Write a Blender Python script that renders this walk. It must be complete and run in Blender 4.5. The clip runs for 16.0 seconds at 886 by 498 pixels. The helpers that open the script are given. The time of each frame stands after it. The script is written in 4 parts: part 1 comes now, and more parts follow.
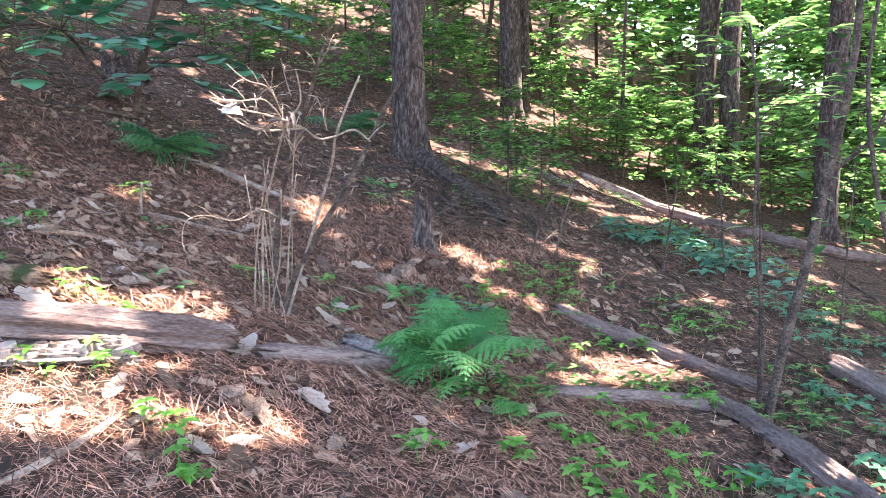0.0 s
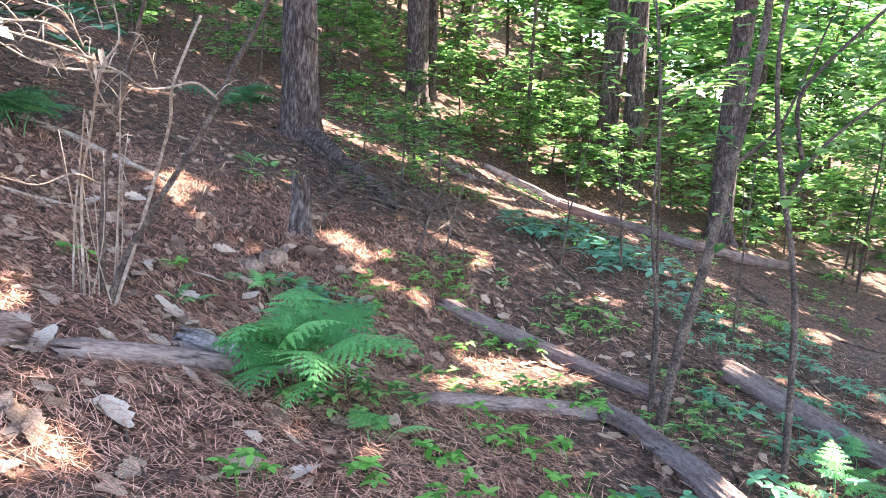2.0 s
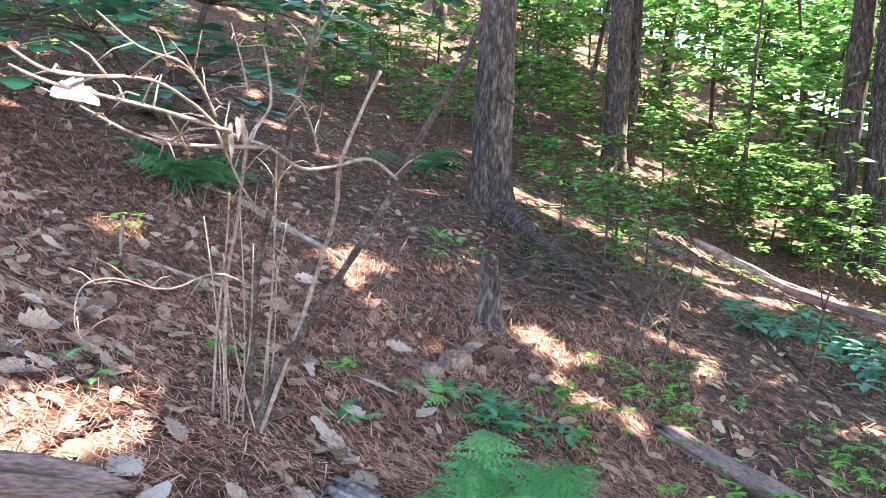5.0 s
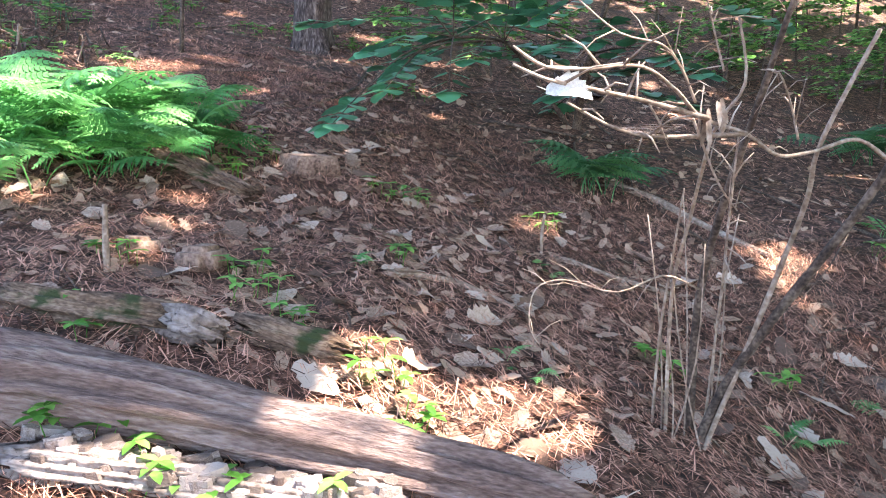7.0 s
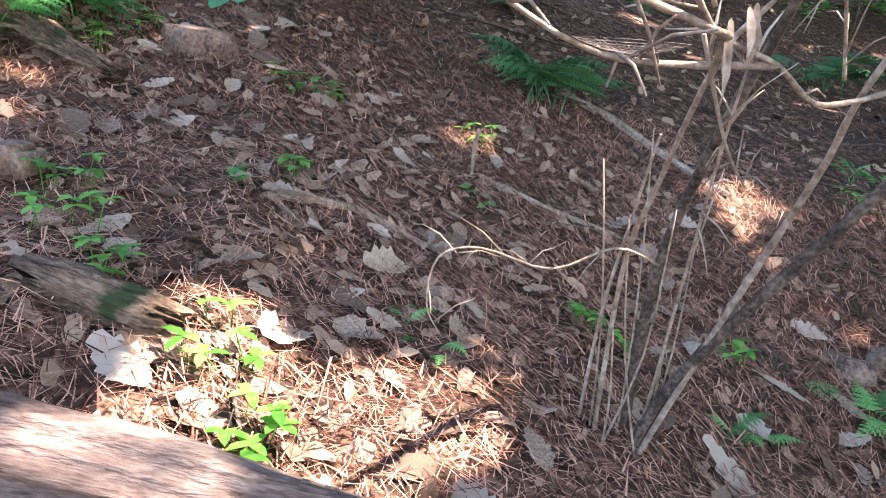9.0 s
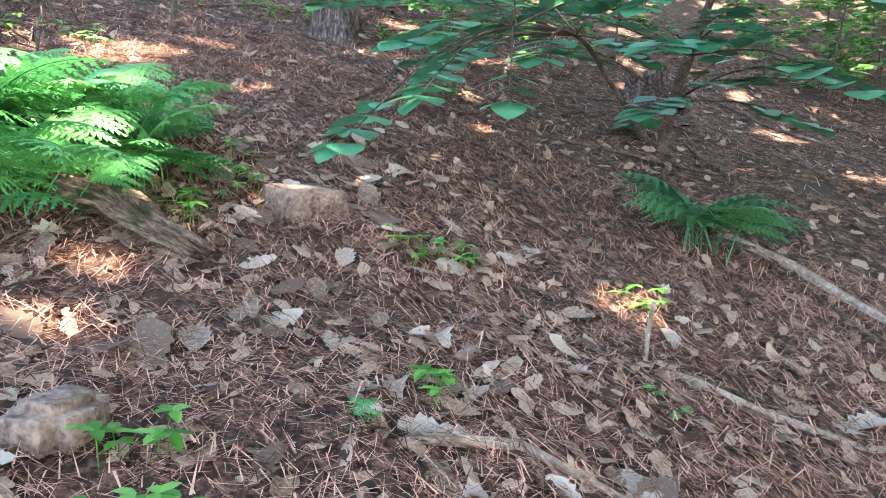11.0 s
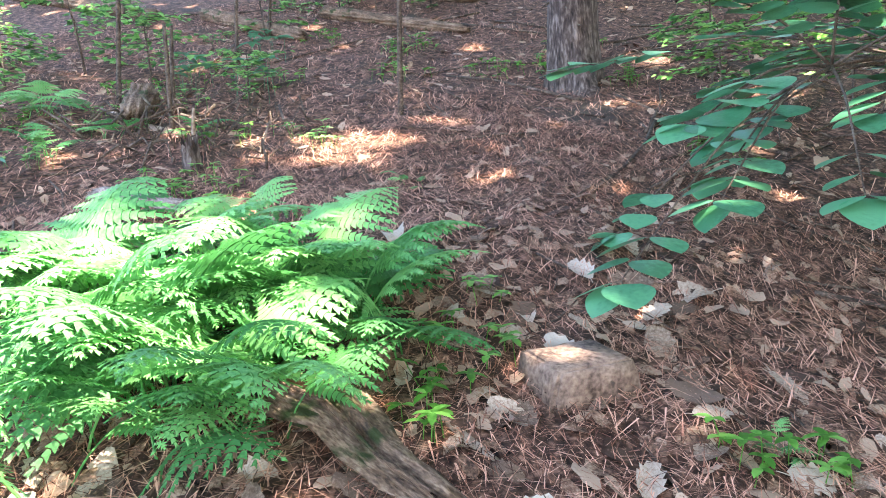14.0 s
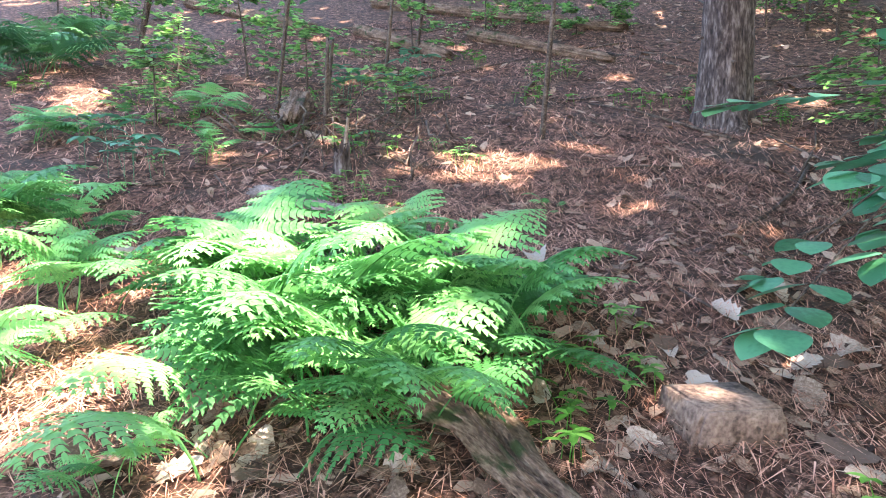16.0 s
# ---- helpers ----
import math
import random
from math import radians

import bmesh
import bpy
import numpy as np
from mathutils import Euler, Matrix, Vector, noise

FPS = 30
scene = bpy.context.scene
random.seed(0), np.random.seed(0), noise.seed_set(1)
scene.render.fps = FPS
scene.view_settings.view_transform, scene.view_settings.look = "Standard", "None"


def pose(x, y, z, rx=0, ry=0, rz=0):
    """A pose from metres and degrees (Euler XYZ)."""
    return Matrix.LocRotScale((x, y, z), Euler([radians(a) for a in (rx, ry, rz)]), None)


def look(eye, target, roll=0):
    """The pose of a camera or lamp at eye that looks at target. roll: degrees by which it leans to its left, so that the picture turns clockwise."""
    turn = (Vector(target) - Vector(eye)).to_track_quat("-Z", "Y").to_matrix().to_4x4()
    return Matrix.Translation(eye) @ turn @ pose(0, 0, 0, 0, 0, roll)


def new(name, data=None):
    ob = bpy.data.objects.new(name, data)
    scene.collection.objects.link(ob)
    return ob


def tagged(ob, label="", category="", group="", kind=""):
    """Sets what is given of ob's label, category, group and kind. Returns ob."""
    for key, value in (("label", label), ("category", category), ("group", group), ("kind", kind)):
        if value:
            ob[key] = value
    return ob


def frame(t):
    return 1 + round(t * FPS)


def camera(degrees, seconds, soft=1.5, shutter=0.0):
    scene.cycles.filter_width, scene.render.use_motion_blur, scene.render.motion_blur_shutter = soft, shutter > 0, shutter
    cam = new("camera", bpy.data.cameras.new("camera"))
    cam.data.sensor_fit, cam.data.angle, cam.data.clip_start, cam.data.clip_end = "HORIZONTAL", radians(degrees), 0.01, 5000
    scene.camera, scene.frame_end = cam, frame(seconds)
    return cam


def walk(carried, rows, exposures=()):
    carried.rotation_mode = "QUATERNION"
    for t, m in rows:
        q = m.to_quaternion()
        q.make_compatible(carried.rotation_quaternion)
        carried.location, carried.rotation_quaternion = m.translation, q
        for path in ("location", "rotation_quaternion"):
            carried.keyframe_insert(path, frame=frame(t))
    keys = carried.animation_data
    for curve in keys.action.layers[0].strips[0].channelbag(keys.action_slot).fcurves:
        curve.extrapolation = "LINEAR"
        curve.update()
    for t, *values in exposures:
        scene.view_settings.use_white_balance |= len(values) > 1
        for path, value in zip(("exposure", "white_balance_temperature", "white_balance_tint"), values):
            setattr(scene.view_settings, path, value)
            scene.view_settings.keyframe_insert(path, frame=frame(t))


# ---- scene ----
cam = camera(61.93, 16.0, soft=1.0)
PATH = [
    (0.0, pose(0.000, 0.000, 0.000, 80.89, 0.77, -0.24)),
    (0.5, pose(0.064, 0.072, -0.037, 83.04, 1.56, 5.61)),
    (1.0, pose(0.169, 0.164, -0.007, 83.41, 1.26, 3.91)),
    (1.5, pose(0.291, 0.272, -0.065, 82.29, -1.18, -4.88)),
    (2.0, pose(0.230, 0.515, -0.120, 80.44, -2.46, -6.81)),
    (2.5, pose(0.098, 0.795, -0.037, 80.92, -1.60, -2.21)),
    (3.0, pose(0.134, 0.900, -0.051, 82.57, -2.80, -2.29)),
    (5.5, pose(0.043, 1.559, -0.009, 84.88, -2.84, 15.41)),
    (6.0, pose(-0.050, 1.545, 0.014, 86.15, -1.88, 26.46)),
    (6.5, pose(-0.119, 1.543, 0.017, 85.96, 0.33, 34.03)),
    (7.0, pose(-0.186, 1.601, -0.039, 83.25, 0.43, 35.58)),
    (7.5, pose(-0.344, 1.753, -0.081, 78.56, -0.42, 36.22)),
    (8.0, pose(-0.391, 1.879, -0.005, 74.75, -2.67, 34.41)),
    (10.3, pose(-0.861, 2.602, 0.014, 76.01, -4.75, 30.65)),
    (10.5, pose(-0.970, 2.614, 0.087, 75.36, -3.94, 34.92)),
    (11.0, pose(-1.136, 2.733, 0.170, 82.71, -2.10, 37.95)),
    (11.5, pose(-1.333, 2.931, 0.271, 82.03, -0.02, 40.36)),
    (12.0, pose(-1.400, 3.022, 0.335, 82.52, 1.06, 42.45)),
    (12.5, pose(-1.596, 3.202, 0.370, 81.26, -0.22, 42.50)),
    (13.0, pose(-1.755, 3.293, 0.566, 79.24, -0.91, 42.74)),
    (13.5, pose(-1.833, 3.334, 0.601, 83.33, 2.00, 49.06)),
    (14.0, pose(-1.898, 3.279, 0.599, 84.20, 4.03, 55.49)),
    (14.5, pose(-1.925, 3.199, 0.588, 85.26, 4.20, 60.38)),
    (15.0, pose(-1.939, 3.150, 0.586, 85.63, 3.05, 63.45)),
    (15.5, pose(-1.921, 3.117, 0.591, 85.87, 0.43, 65.10)),
    (16.0, pose(-1.904, 3.133, 0.597, 86.10, -0.99, 64.62)),
]
EXPOSURE = ((0.0, 3.75, 6500, 14), (0.5, 3.5, 6500, 13), (1.5, 3.75, 6500, 13), (2.5, 3.95, 6500, 13), (5.5, 3.8, 6500, 12), (6.0, 3.75, 6500, 12), (7.0, 3.55, 6500, 12), (8.0, 3.3, 6500, 12),
    (10.5, 3.8, 6600, 7), (11.5, 4.25, 6600, 3), (13.0, 4.4, 6700, 5), (14.0, 4.1, 6700, 8), (16.0, 3.85, 6700, 11))
walk(cam, PATH, exposures=EXPOSURE)

# ---- world and sun ----
SUN_AZ, SUN_EL = radians(64), radians(56)
SUN = Vector((math.sin(SUN_AZ) * math.cos(SUN_EL), math.cos(SUN_AZ) * math.cos(SUN_EL), math.sin(SUN_EL)))
world = bpy.data.worlds.new("sky")
scene.world = world
world.use_nodes = True
wn = world.node_tree.nodes
sky = wn.new("ShaderNodeTexSky")
sky.sky_type, sky.sun_disc = "NISHITA", False
sky.sun_elevation, sky.sun_rotation = SUN_EL, SUN_AZ
world.node_tree.links.new(sky.outputs[0], wn["Background"].inputs[0])
wn["Background"].inputs[1].default_value = 0.13
sun = new("sun", bpy.data.lights.new("sun", "SUN"))
sun.data.energy, sun.data.angle, sun.data.color = 3.8, radians(0.53), (1.0, 0.93, 0.82)
sun.matrix_world = look(SUN * 60, (0, 0, 0))


# ---- materials ----
def material(name, cols, scale=6.0, fine=60.0, rough=0.9, bump=0.3, through_light=0.0, tone=False, stretch=(1, 1, 1), spots=None, spec=0.3, per_object=False, cracks=False):
    """cols: dark, middle, light. Two noises and, if asked, a tone per piece choose between them."""
    m = bpy.data.materials.new(name)
    m.use_nodes = True
    nt = m.node_tree
    N, L = nt.nodes, nt.links
    bsdf = N["Principled BSDF"]
    co = N.new("ShaderNodeTexCoord")
    mp = N.new("ShaderNodeMapping")
    mp.inputs["Scale"].default_value = stretch
    L.new(co.outputs["Object"], mp.inputs[0])
    n1, n2 = N.new("ShaderNodeTexNoise"), N.new("ShaderNodeTexNoise")
    for n, s in ((n1, scale), (n2, fine)):
        n.inputs["Scale"].default_value, n.inputs["Detail"].default_value = s, 5
        L.new(mp.outputs[0], n.inputs["Vector"])
    mix = N.new("ShaderNodeMath")
    mix.operation = "MULTIPLY_ADD"
    mix.inputs[1].default_value = 0.5
    half = N.new("ShaderNodeMath")
    half.operation = "MULTIPLY"
    half.inputs[1].default_value = 0.5
    L.new(n1.outputs[0], half.inputs[0])
    L.new(n2.outputs[0], mix.inputs[0])
    L.new(half.outputs[0], mix.inputs[2])
    fac = mix.outputs[0]
    if tone or per_object:
        if tone:
            at = N.new("ShaderNodeAttribute")
            at.attribute_name = "tone"
            src = at.outputs["Fac"]
        else:
            src = N.new("ShaderNodeObjectInfo").outputs["Random"]
        a = N.new("ShaderNodeMath")
        a.operation = "MULTIPLY_ADD"
        a.inputs[1].default_value = 0.5
        sub = N.new("ShaderNodeMath")
        sub.operation = "SUBTRACT"
        sub.inputs[1].default_value = 0.25
        L.new(src, a.inputs[0])
        L.new(fac, sub.inputs[0])
        L.new(sub.outputs[0], a.inputs[2])
        fac = a.outputs[0]
    ramp = N.new("ShaderNodeValToRGB")
    e = ramp.color_ramp.elements
    e[0].position, e[1].position = 0.36, 0.65
    e[0].color, e[1].color = (*cols[0], 1), (*cols[2], 1)
    k = e.new(0.5)
    k.color = (*cols[1], 1)
    L.new(fac, ramp.inputs[0])
    col = ramp.outputs[0]
    if spots:
        n3 = N.new("ShaderNodeTexNoise")
        n3.inputs["Scale"].default_value, n3.inputs["Detail"].default_value = spots[1], 6
        L.new((mp if cracks else co).outputs[0 if cracks else "Object"], n3.inputs["Vector"])
        r3 = N.new("ShaderNodeValToRGB")
        r3.color_ramp.elements[0].position, r3.color_ramp.elements[1].position = spots[2], spots[2] + 0.08
        L.new(n3.outputs[0], r3.inputs[0])
        mc = N.new("ShaderNodeMixRGB")
        mc.inputs[2].default_value = (*spots[0], 1)
        L.new(r3.outputs[0], mc.inputs[0])
        L.new(col, mc.inputs[1])
        col = mc.outputs[0]
    L.new(col, bsdf.inputs["Base Color"])
    bsdf.inputs["Roughness"].default_value = rough
    bsdf.inputs["Specular IOR Level"].default_value = spec
    if bump:
        b = N.new("ShaderNodeBump")
        b.inputs["Strength"].default_value, b.inputs["Distance"].default_value = bump, 0.02
        L.new(mix.outputs[0], b.inputs["Height"])
        L.new(b.outputs[0], bsdf.inputs["Normal"])
    if through_light:
        t = N.new("ShaderNodeBsdfTranslucent")
        L.new(col, t.inputs[0])
        s = N.new("ShaderNodeMixShader")
        s.inputs[0].default_value = through_light
        L.new(bsdf.outputs[0], s.inputs[1])
        L.new(t.outputs[0], s.inputs[2])
        L.new(s.outputs[0], N["Material Output"].inputs[0])
    return m


M_SOIL = material("needle_litter", ((0.007, 0.004, 0.003), (0.07, 0.032, 0.021), (0.29, 0.15, 0.105)), 16, 48, 0.95, 1.0, spots=((0.05, 0.032, 0.024), 1.6, 0.60))
M_NEEDLE = material("dry_needles", ((0.05, 0.018, 0.011), (0.33, 0.132, 0.084), (0.66, 0.35, 0.245)), 3, 40, 0.75, 0, tone=True)
M_DEAD = material("dead_leaves", ((0.14, 0.085, 0.06), (0.31, 0.205, 0.155), (0.52, 0.40, 0.325)), 18, 120, 0.75, 0.4, 0.12, per_object=True)
M_DEADS = material("dead_leaves_scattered", ((0.055, 0.027, 0.018), (0.225, 0.118, 0.077), (0.41, 0.27, 0.195)), 18, 120, 0.75, 0.4, 0.12, tone=True)
M_BARK = material("conifer_bark", ((0.014, 0.009, 0.008), (0.066, 0.044, 0.038), (0.19, 0.148, 0.132)), 24, 60, 0.95, 1.0, stretch=(1, 1, 0.28), spots=((0.15, 0.155, 0.14), 9, 0.70))
M_TWIG = material("thin_bark", ((0.022, 0.014, 0.011), (0.075, 0.05, 0.038), (0.18, 0.13, 0.10)), 10, 80, 0.85, 0.5)
M_DRYSTEM = material("dry_bare_stems", ((0.13, 0.085, 0.06), (0.27, 0.19, 0.145), (0.45, 0.36, 0.30)), 8, 60, 0.75, 0.4)
M_LOG = material("weathered_wood", ((0.08, 0.048, 0.042), (0.175, 0.115, 0.10), (0.28, 0.21, 0.19)), 6, 60, 0.9, 1.0, stretch=(0.5, 2.2, 2.2), spots=((0.022, 0.014, 0.011), 6, 0.67), cracks=True)
M_ROT = material("rotten_wood", ((0.03, 0.018, 0.012), (0.14, 0.085, 0.058), (0.30, 0.205, 0.145)), 9, 60, 0.95, 1.0, stretch=(0.7, 2, 2), spots=((0.035, 0.045, 0.015), 7, 0.60))
M_FLAKE = material("bark_flakes", ((0.07, 0.045, 0.037), (0.22, 0.16, 0.14), (0.38, 0.30, 0.275)), 14, 90, 0.9, 0.9)
M_CRUST = material("cracked_pale_wood", ((0.05, 0.034, 0.03), (0.20, 0.15, 0.13), (0.36, 0.29, 0.265)), 14, 40, 0.9, 1.0, spots=((0.03, 0.02, 0.018), 26, 0.60))
M_BLOCK = material("pale_wood_blocks", ((0.12, 0.085, 0.072), (0.22, 0.165, 0.145), (0.33, 0.265, 0.24)), 2, 9, 0.9, 0.5, per_object=True)
M_STONE = material("field_stone", ((0.065, 0.038, 0.029), (0.21, 0.132, 0.10), (0.36, 0.24, 0.185)), 12, 60, 0.9, 1.0, spots=((0.07, 0.05, 0.042), 22, 0.66))
M_LEAF = material("green_leaves", ((0.06, 0.16, 0.045), (0.16, 0.34, 0.085), (0.30, 0.50, 0.15)), 4, 40, 0.45, 0.1, 0.6, tone=True, spec=0.4)
M_CROWN = material("crown_leaves", ((0.045, 0.10, 0.02), (0.075, 0.16, 0.03), (0.12, 0.24, 0.045)), 2, 20, 0.6, 0, 0.4, tone=True)
M_FERN = material("fern_fronds", ((0.06, 0.20, 0.055), (0.125, 0.34, 0.105), (0.21, 0.47, 0.15)), 6, 50, 0.55, 0.1, 0.42, per_object=True)
# M_FERN's recipe in darker greens: the shade on these ferns is in the colour
M_SHADEFERN = material("shaded_fern_fronds", ((0.035, 0.12, 0.045), (0.06, 0.18, 0.065), (0.10, 0.25, 0.09)), 6, 50, 0.55, 0.1, 0.3, per_object=True)
M_BROAD = material("broad_leaves", ((0.045, 0.16, 0.075), (0.075, 0.25, 0.125), (0.11, 0.32, 0.16)), 7, 50, 0.42, 0.2, 0.35, tone=True, spec=0.5)
M_BLUE = material("bluish_leaves", ((0.04, 0.15, 0.09), (0.075, 0.24, 0.15), (0.12, 0.33, 0.21)), 7, 50, 0.42, 0.2, 0.3, tone=True, spec=0.5)
M_SPROUT = material("sprout_leaves", ((0.07, 0.20, 0.025), (0.13, 0.33, 0.05), (0.22, 0.46, 0.09)), 7, 50, 0.5, 0.1, 0.4, tone=True)
M_PALE = material("bleached_leaf", ((0.60, 0.55, 0.50), (0.74, 0.70, 0.66), (0.84, 0.82, 0.78)), 20, 90, 0.8, 0.4, 0.25)

# ---- the lie of the land ----
QUAD = (-1.4218, -0.2272, 0.0178, 0.004, -0.0076, 0.0092)
HUMPS = ((-0.5, 4.9, -0.223), (-2.4, 3.0, 0.124), (-2.4, 6.0, -0.11), (3.3, 11.5, -0.267), (0.0, 8.6, 0.096), (1.2, 5.2, -0.206), (-4.5, 5.0, 0.098), (-1.2, 3.9, 0.031), (0.2, 6.4, 0.043))


def ground_z(x, y):
    """Height of the forest floor; works on numbers and on arrays."""
    cx, cy = np.clip(x, -26, 16), np.clip(y, -5, 30)
    a, b, c, d, e, f = QUAD
    z = a + b * cx + c * cy + d * cx * cx + e * cx * cy + f * cy * cy
    for hx, hy, h in HUMPS:
        z = z + h * np.exp(-((x - hx) ** 2 + (y - hy) ** 2) / 1.28)
    z = z + 0.012 * np.sin(5.1 * x + 1.3 * np.sin(3.3 * y)) + 0.010 * np.sin(6.7 * y + 1.7 * np.sin(4.1 * x)) + 0.006 * np.sin(13 * x + 11 * y)
    return z


def gz(x, y):
    return float(ground_z(np.float64(x), np.float64(y)))


# where the crowns let the sun through: x, y, half-width, half-depth
GAPS_NEAR = ((-1.34, 2.93, 0.32, 0.2), (-1.55, 3.38, 0.42, 0.2), (-1.34, 3.75, 0.22, 0.07), (-1.24, 4.05, 0.12, 0.04), (-3.15, 5.0, 0.05, 0.03), (-3.64, 4.84, 0.05, 0.02), (-3.46, 3.9, 0.13, 0.05), (-2.95, 3.25, 0.28, 0.09), (-2.4, 3.1, 0.2, 0.06), (-3.9, 4.15, 0.16, 0.1), (0.39, 6.26, 0.35, 0.1), (-0.72, 2.6, 0.3, 0.14), (-0.5, 2.5, 0.3, 0.1), (-1.35, 2.2, 0.45, 0.15), (-1.42, 2.5, 0.4, 0.16),
    (-0.36, 5.7, 0.2, 0.09), (-1.04, 6.45, 0.22, 0.15), (0.72, 5.7, 0.42, 0.12), (1.42, 4.98, 0.5, 0.26), (-2.33, 5.7, 0.22, 0.08), (1.6, 3.25, 0.32, 0.12))
GAPS_FAR = ((0.1, 10.3, 0.5, 0.35), (2.6, 11.4, 0.9, 0.25), (-3.2, 5.04, 0.03, 0.02), (-3.09, 3.66, 0.18, 0.07), (-4.08, 7.05, 0.25, 0.1), (-5.2, 3.3, 0.3, 0.12), (-4.8, 3.58, 0.5, 0.2), (-4.4, 3.86, 0.45, 0.22),
    (-6.2, 5.5, 0.5, 0.15), (-9.3, 3.1, 0.6, 0.2), (-4.55, 3.0, 0.42, 0.2), (-4.1, 3.3, 0.25, 0.12), (-5.4, 2.75, 0.35, 0.18), (2.3, 3.3, 0.45, 0.16), (2.9, 4.2, 0.35, 0.13), (1.2, 7.0, 0.4, 0.14), (2.2, 9.6, 0.7, 0.3), (3.2, 11.2, 0.9, 0.4), (1.0, 10.0, 0.5, 0.2), (1.0, 4.3, 0.45, 0.28), (2.2, 12.6, 0.7, 0.4))


def sunny(x, y):
    """True where the crowns leave a gap above this place on the ground (arrays)."""
    hit = np.zeros(len(x), bool)
    for gx, gy, a, b in GAPS_NEAR + GAPS_FAR:
        wob = 1 + 0.25 * np.sin(9 * x + 5 * y) + 0.2 * np.sin(17 * y - 7 * x)
        hit |= ((x - gx) / (a + 0.07)) ** 2 + ((y - gy) / (b + 0.09)) ** 2 < wob
    far = np.sin(2.9 * x + 1.1 * np.sin(2.3 * y)) * np.sin(4.3 * y + 1.9 * np.sin(1.7 * x)) + 0.35 * np.sin(11 * x + 3 * y) * np.sin(9 * y - 4 * x)
    back = ((y > 11) & (x > 1.0)) | (y > 18)
    hit |= far > 0.72 - 0.16 * ((x > 2) | ((y > 7.5) & (x > -7))) - 1.05 * back + 0.8 * ((x > -4.4) & (x < -1.1) & (y > 3.2) & (y < 8)) + 0.08 * (x < -6.5)
    return hit


# ---- mesh helpers ----
class Shape:
    """Gathers points, faces and a tone per face, and makes one mesh of them."""

    def __init__(self):
        self.v, self.f, self.t = [], [], []

    def add(self, pts, faces, tone=0.5):
        o = len(self.v)
        self.v.extend(tuple(p) for p in pts)
        for f in faces:
            self.f.append(tuple(i + o for i in f))
            self.t.append(tone)

    def mesh(self, name, mat, smooth=True):
        me = bpy.data.meshes.new(name)
        me.from_pydata(self.v, [], self.f)
        me.attributes.new("tone", "FLOAT", "FACE").data.foreach_set("value", np.array(self.t, np.float32))
        me.materials.append(mat)
        if smooth:
            me.polygons.foreach_set("use_smooth", [True] * len(me.polygons))
        me.update()
        return me


def tube(shape, pts, r0, r1, sides=7, rough=0.12, rnd=random, tone=0.5, cap=True, steps=1):
    """A tapered, slightly uneven tube along pts."""
    pts = [Vector(p) for p in pts]
    if steps > 1:
        dense = []
        n = len(pts)
        for i in range(n - 1):
            p0, p1, p2, p3 = pts[max(i - 1, 0)], pts[i], pts[i + 1], pts[min(i + 2, n - 1)]
            for k in range(steps):
                u = k / steps
                dense.append(0.5 * (2 * p1 + (p2 - p0) * u + (2 * p0 - 5 * p1 + 4 * p2 - p3) * u * u + (3 * p1 - p0 - 3 * p2 + p3) * u ** 3))
        pts = dense + [pts[-1]]
    n = len(pts)
    verts, faces = [], []
    side = None
    for i, p in enumerate(pts):
        d = (pts[min(i + 1, n - 1)] - pts[max(i - 1, 0)]).normalized()
        if side is None:
            side = d.orthogonal().normalized()
        side = (side - d * side.dot(d)).normalized()
        up = d.cross(side)
        r = r0 + (r1 - r0) * i / max(n - 1, 1)
        for k in range(sides):
            a = 2 * math.pi * k / sides
            q = r * (1 + rnd.uniform(-rough, rough))
            verts.append(p + (side * math.cos(a) + up * math.sin(a)) * q)
    for i in range(n - 1):
        for k in range(sides):
            a, b = i * sides + k, i * sides + (k + 1) % sides
            faces.append((a, b, b + sides, a + sides))
    if cap:
        faces.append(tuple(range(sides - 1, -1, -1)))
        faces.append(tuple(range((n - 1) * sides, n * sides)))
    shape.add(verts, faces, tone)


def broad_leaf(shape, base, way, up, length, width, tone, droop=0.15):
    """A leaf of two halves folded along the midrib, with a pointed tip."""
    way, up = Vector(way).normalized(), Vector(up)
    s = way.cross(up).normalized()
    up = s.cross(way)
    b = Vector(base)
    mid = [b, b + way * length * 0.35 - up * droop * length * 0.1, b + way * length * 0.72 - up * droop * length * 0.45, b + way * length - up * droop * length]
    w = width / 2
    lift = up * width * 0.12
    l1, l2 = mid[1] + s * w + lift, mid[2] + s * w * 0.78 + lift
    r1, r2 = mid[1] - s * w + lift, mid[2] - s * w * 0.78 + lift
    l0, q0 = b + s * w * 0.55 + way * length * 0.07, b - s * w * 0.55 + way * length * 0.07
    shape.add([mid[0], mid[1], mid[2], mid[3], l0, l1, l2, q0, r1, r2], [(0, 4, 5, 1), (1, 5, 6, 2), (2, 6, 3), (0, 1, 8, 7), (1, 2, 9, 8), (2, 3, 9)], tone)


def plain_leaf(shape, base, way, up, length, width, tone):
    """A small far leaf: two halves folded along the midrib."""
    way, b = Vector(way).normalized(), Vector(base)
    sd = way.cross(Vector(up)).normalized() * width * 0.5
    m, e, l = b + way * length * 0.45, b + way * length, Vector((0, 0, width * 0.12))
    shape.add([b, m + sd + l, e, m - sd + l], [(0, 1, 2), (0, 2, 3)], tone)


def part(name, mesh, parent, m=None):
    ob = new(name, mesh)
    ob.parent = parent
    if m is not None:
        ob.matrix_basis = m
    return ob


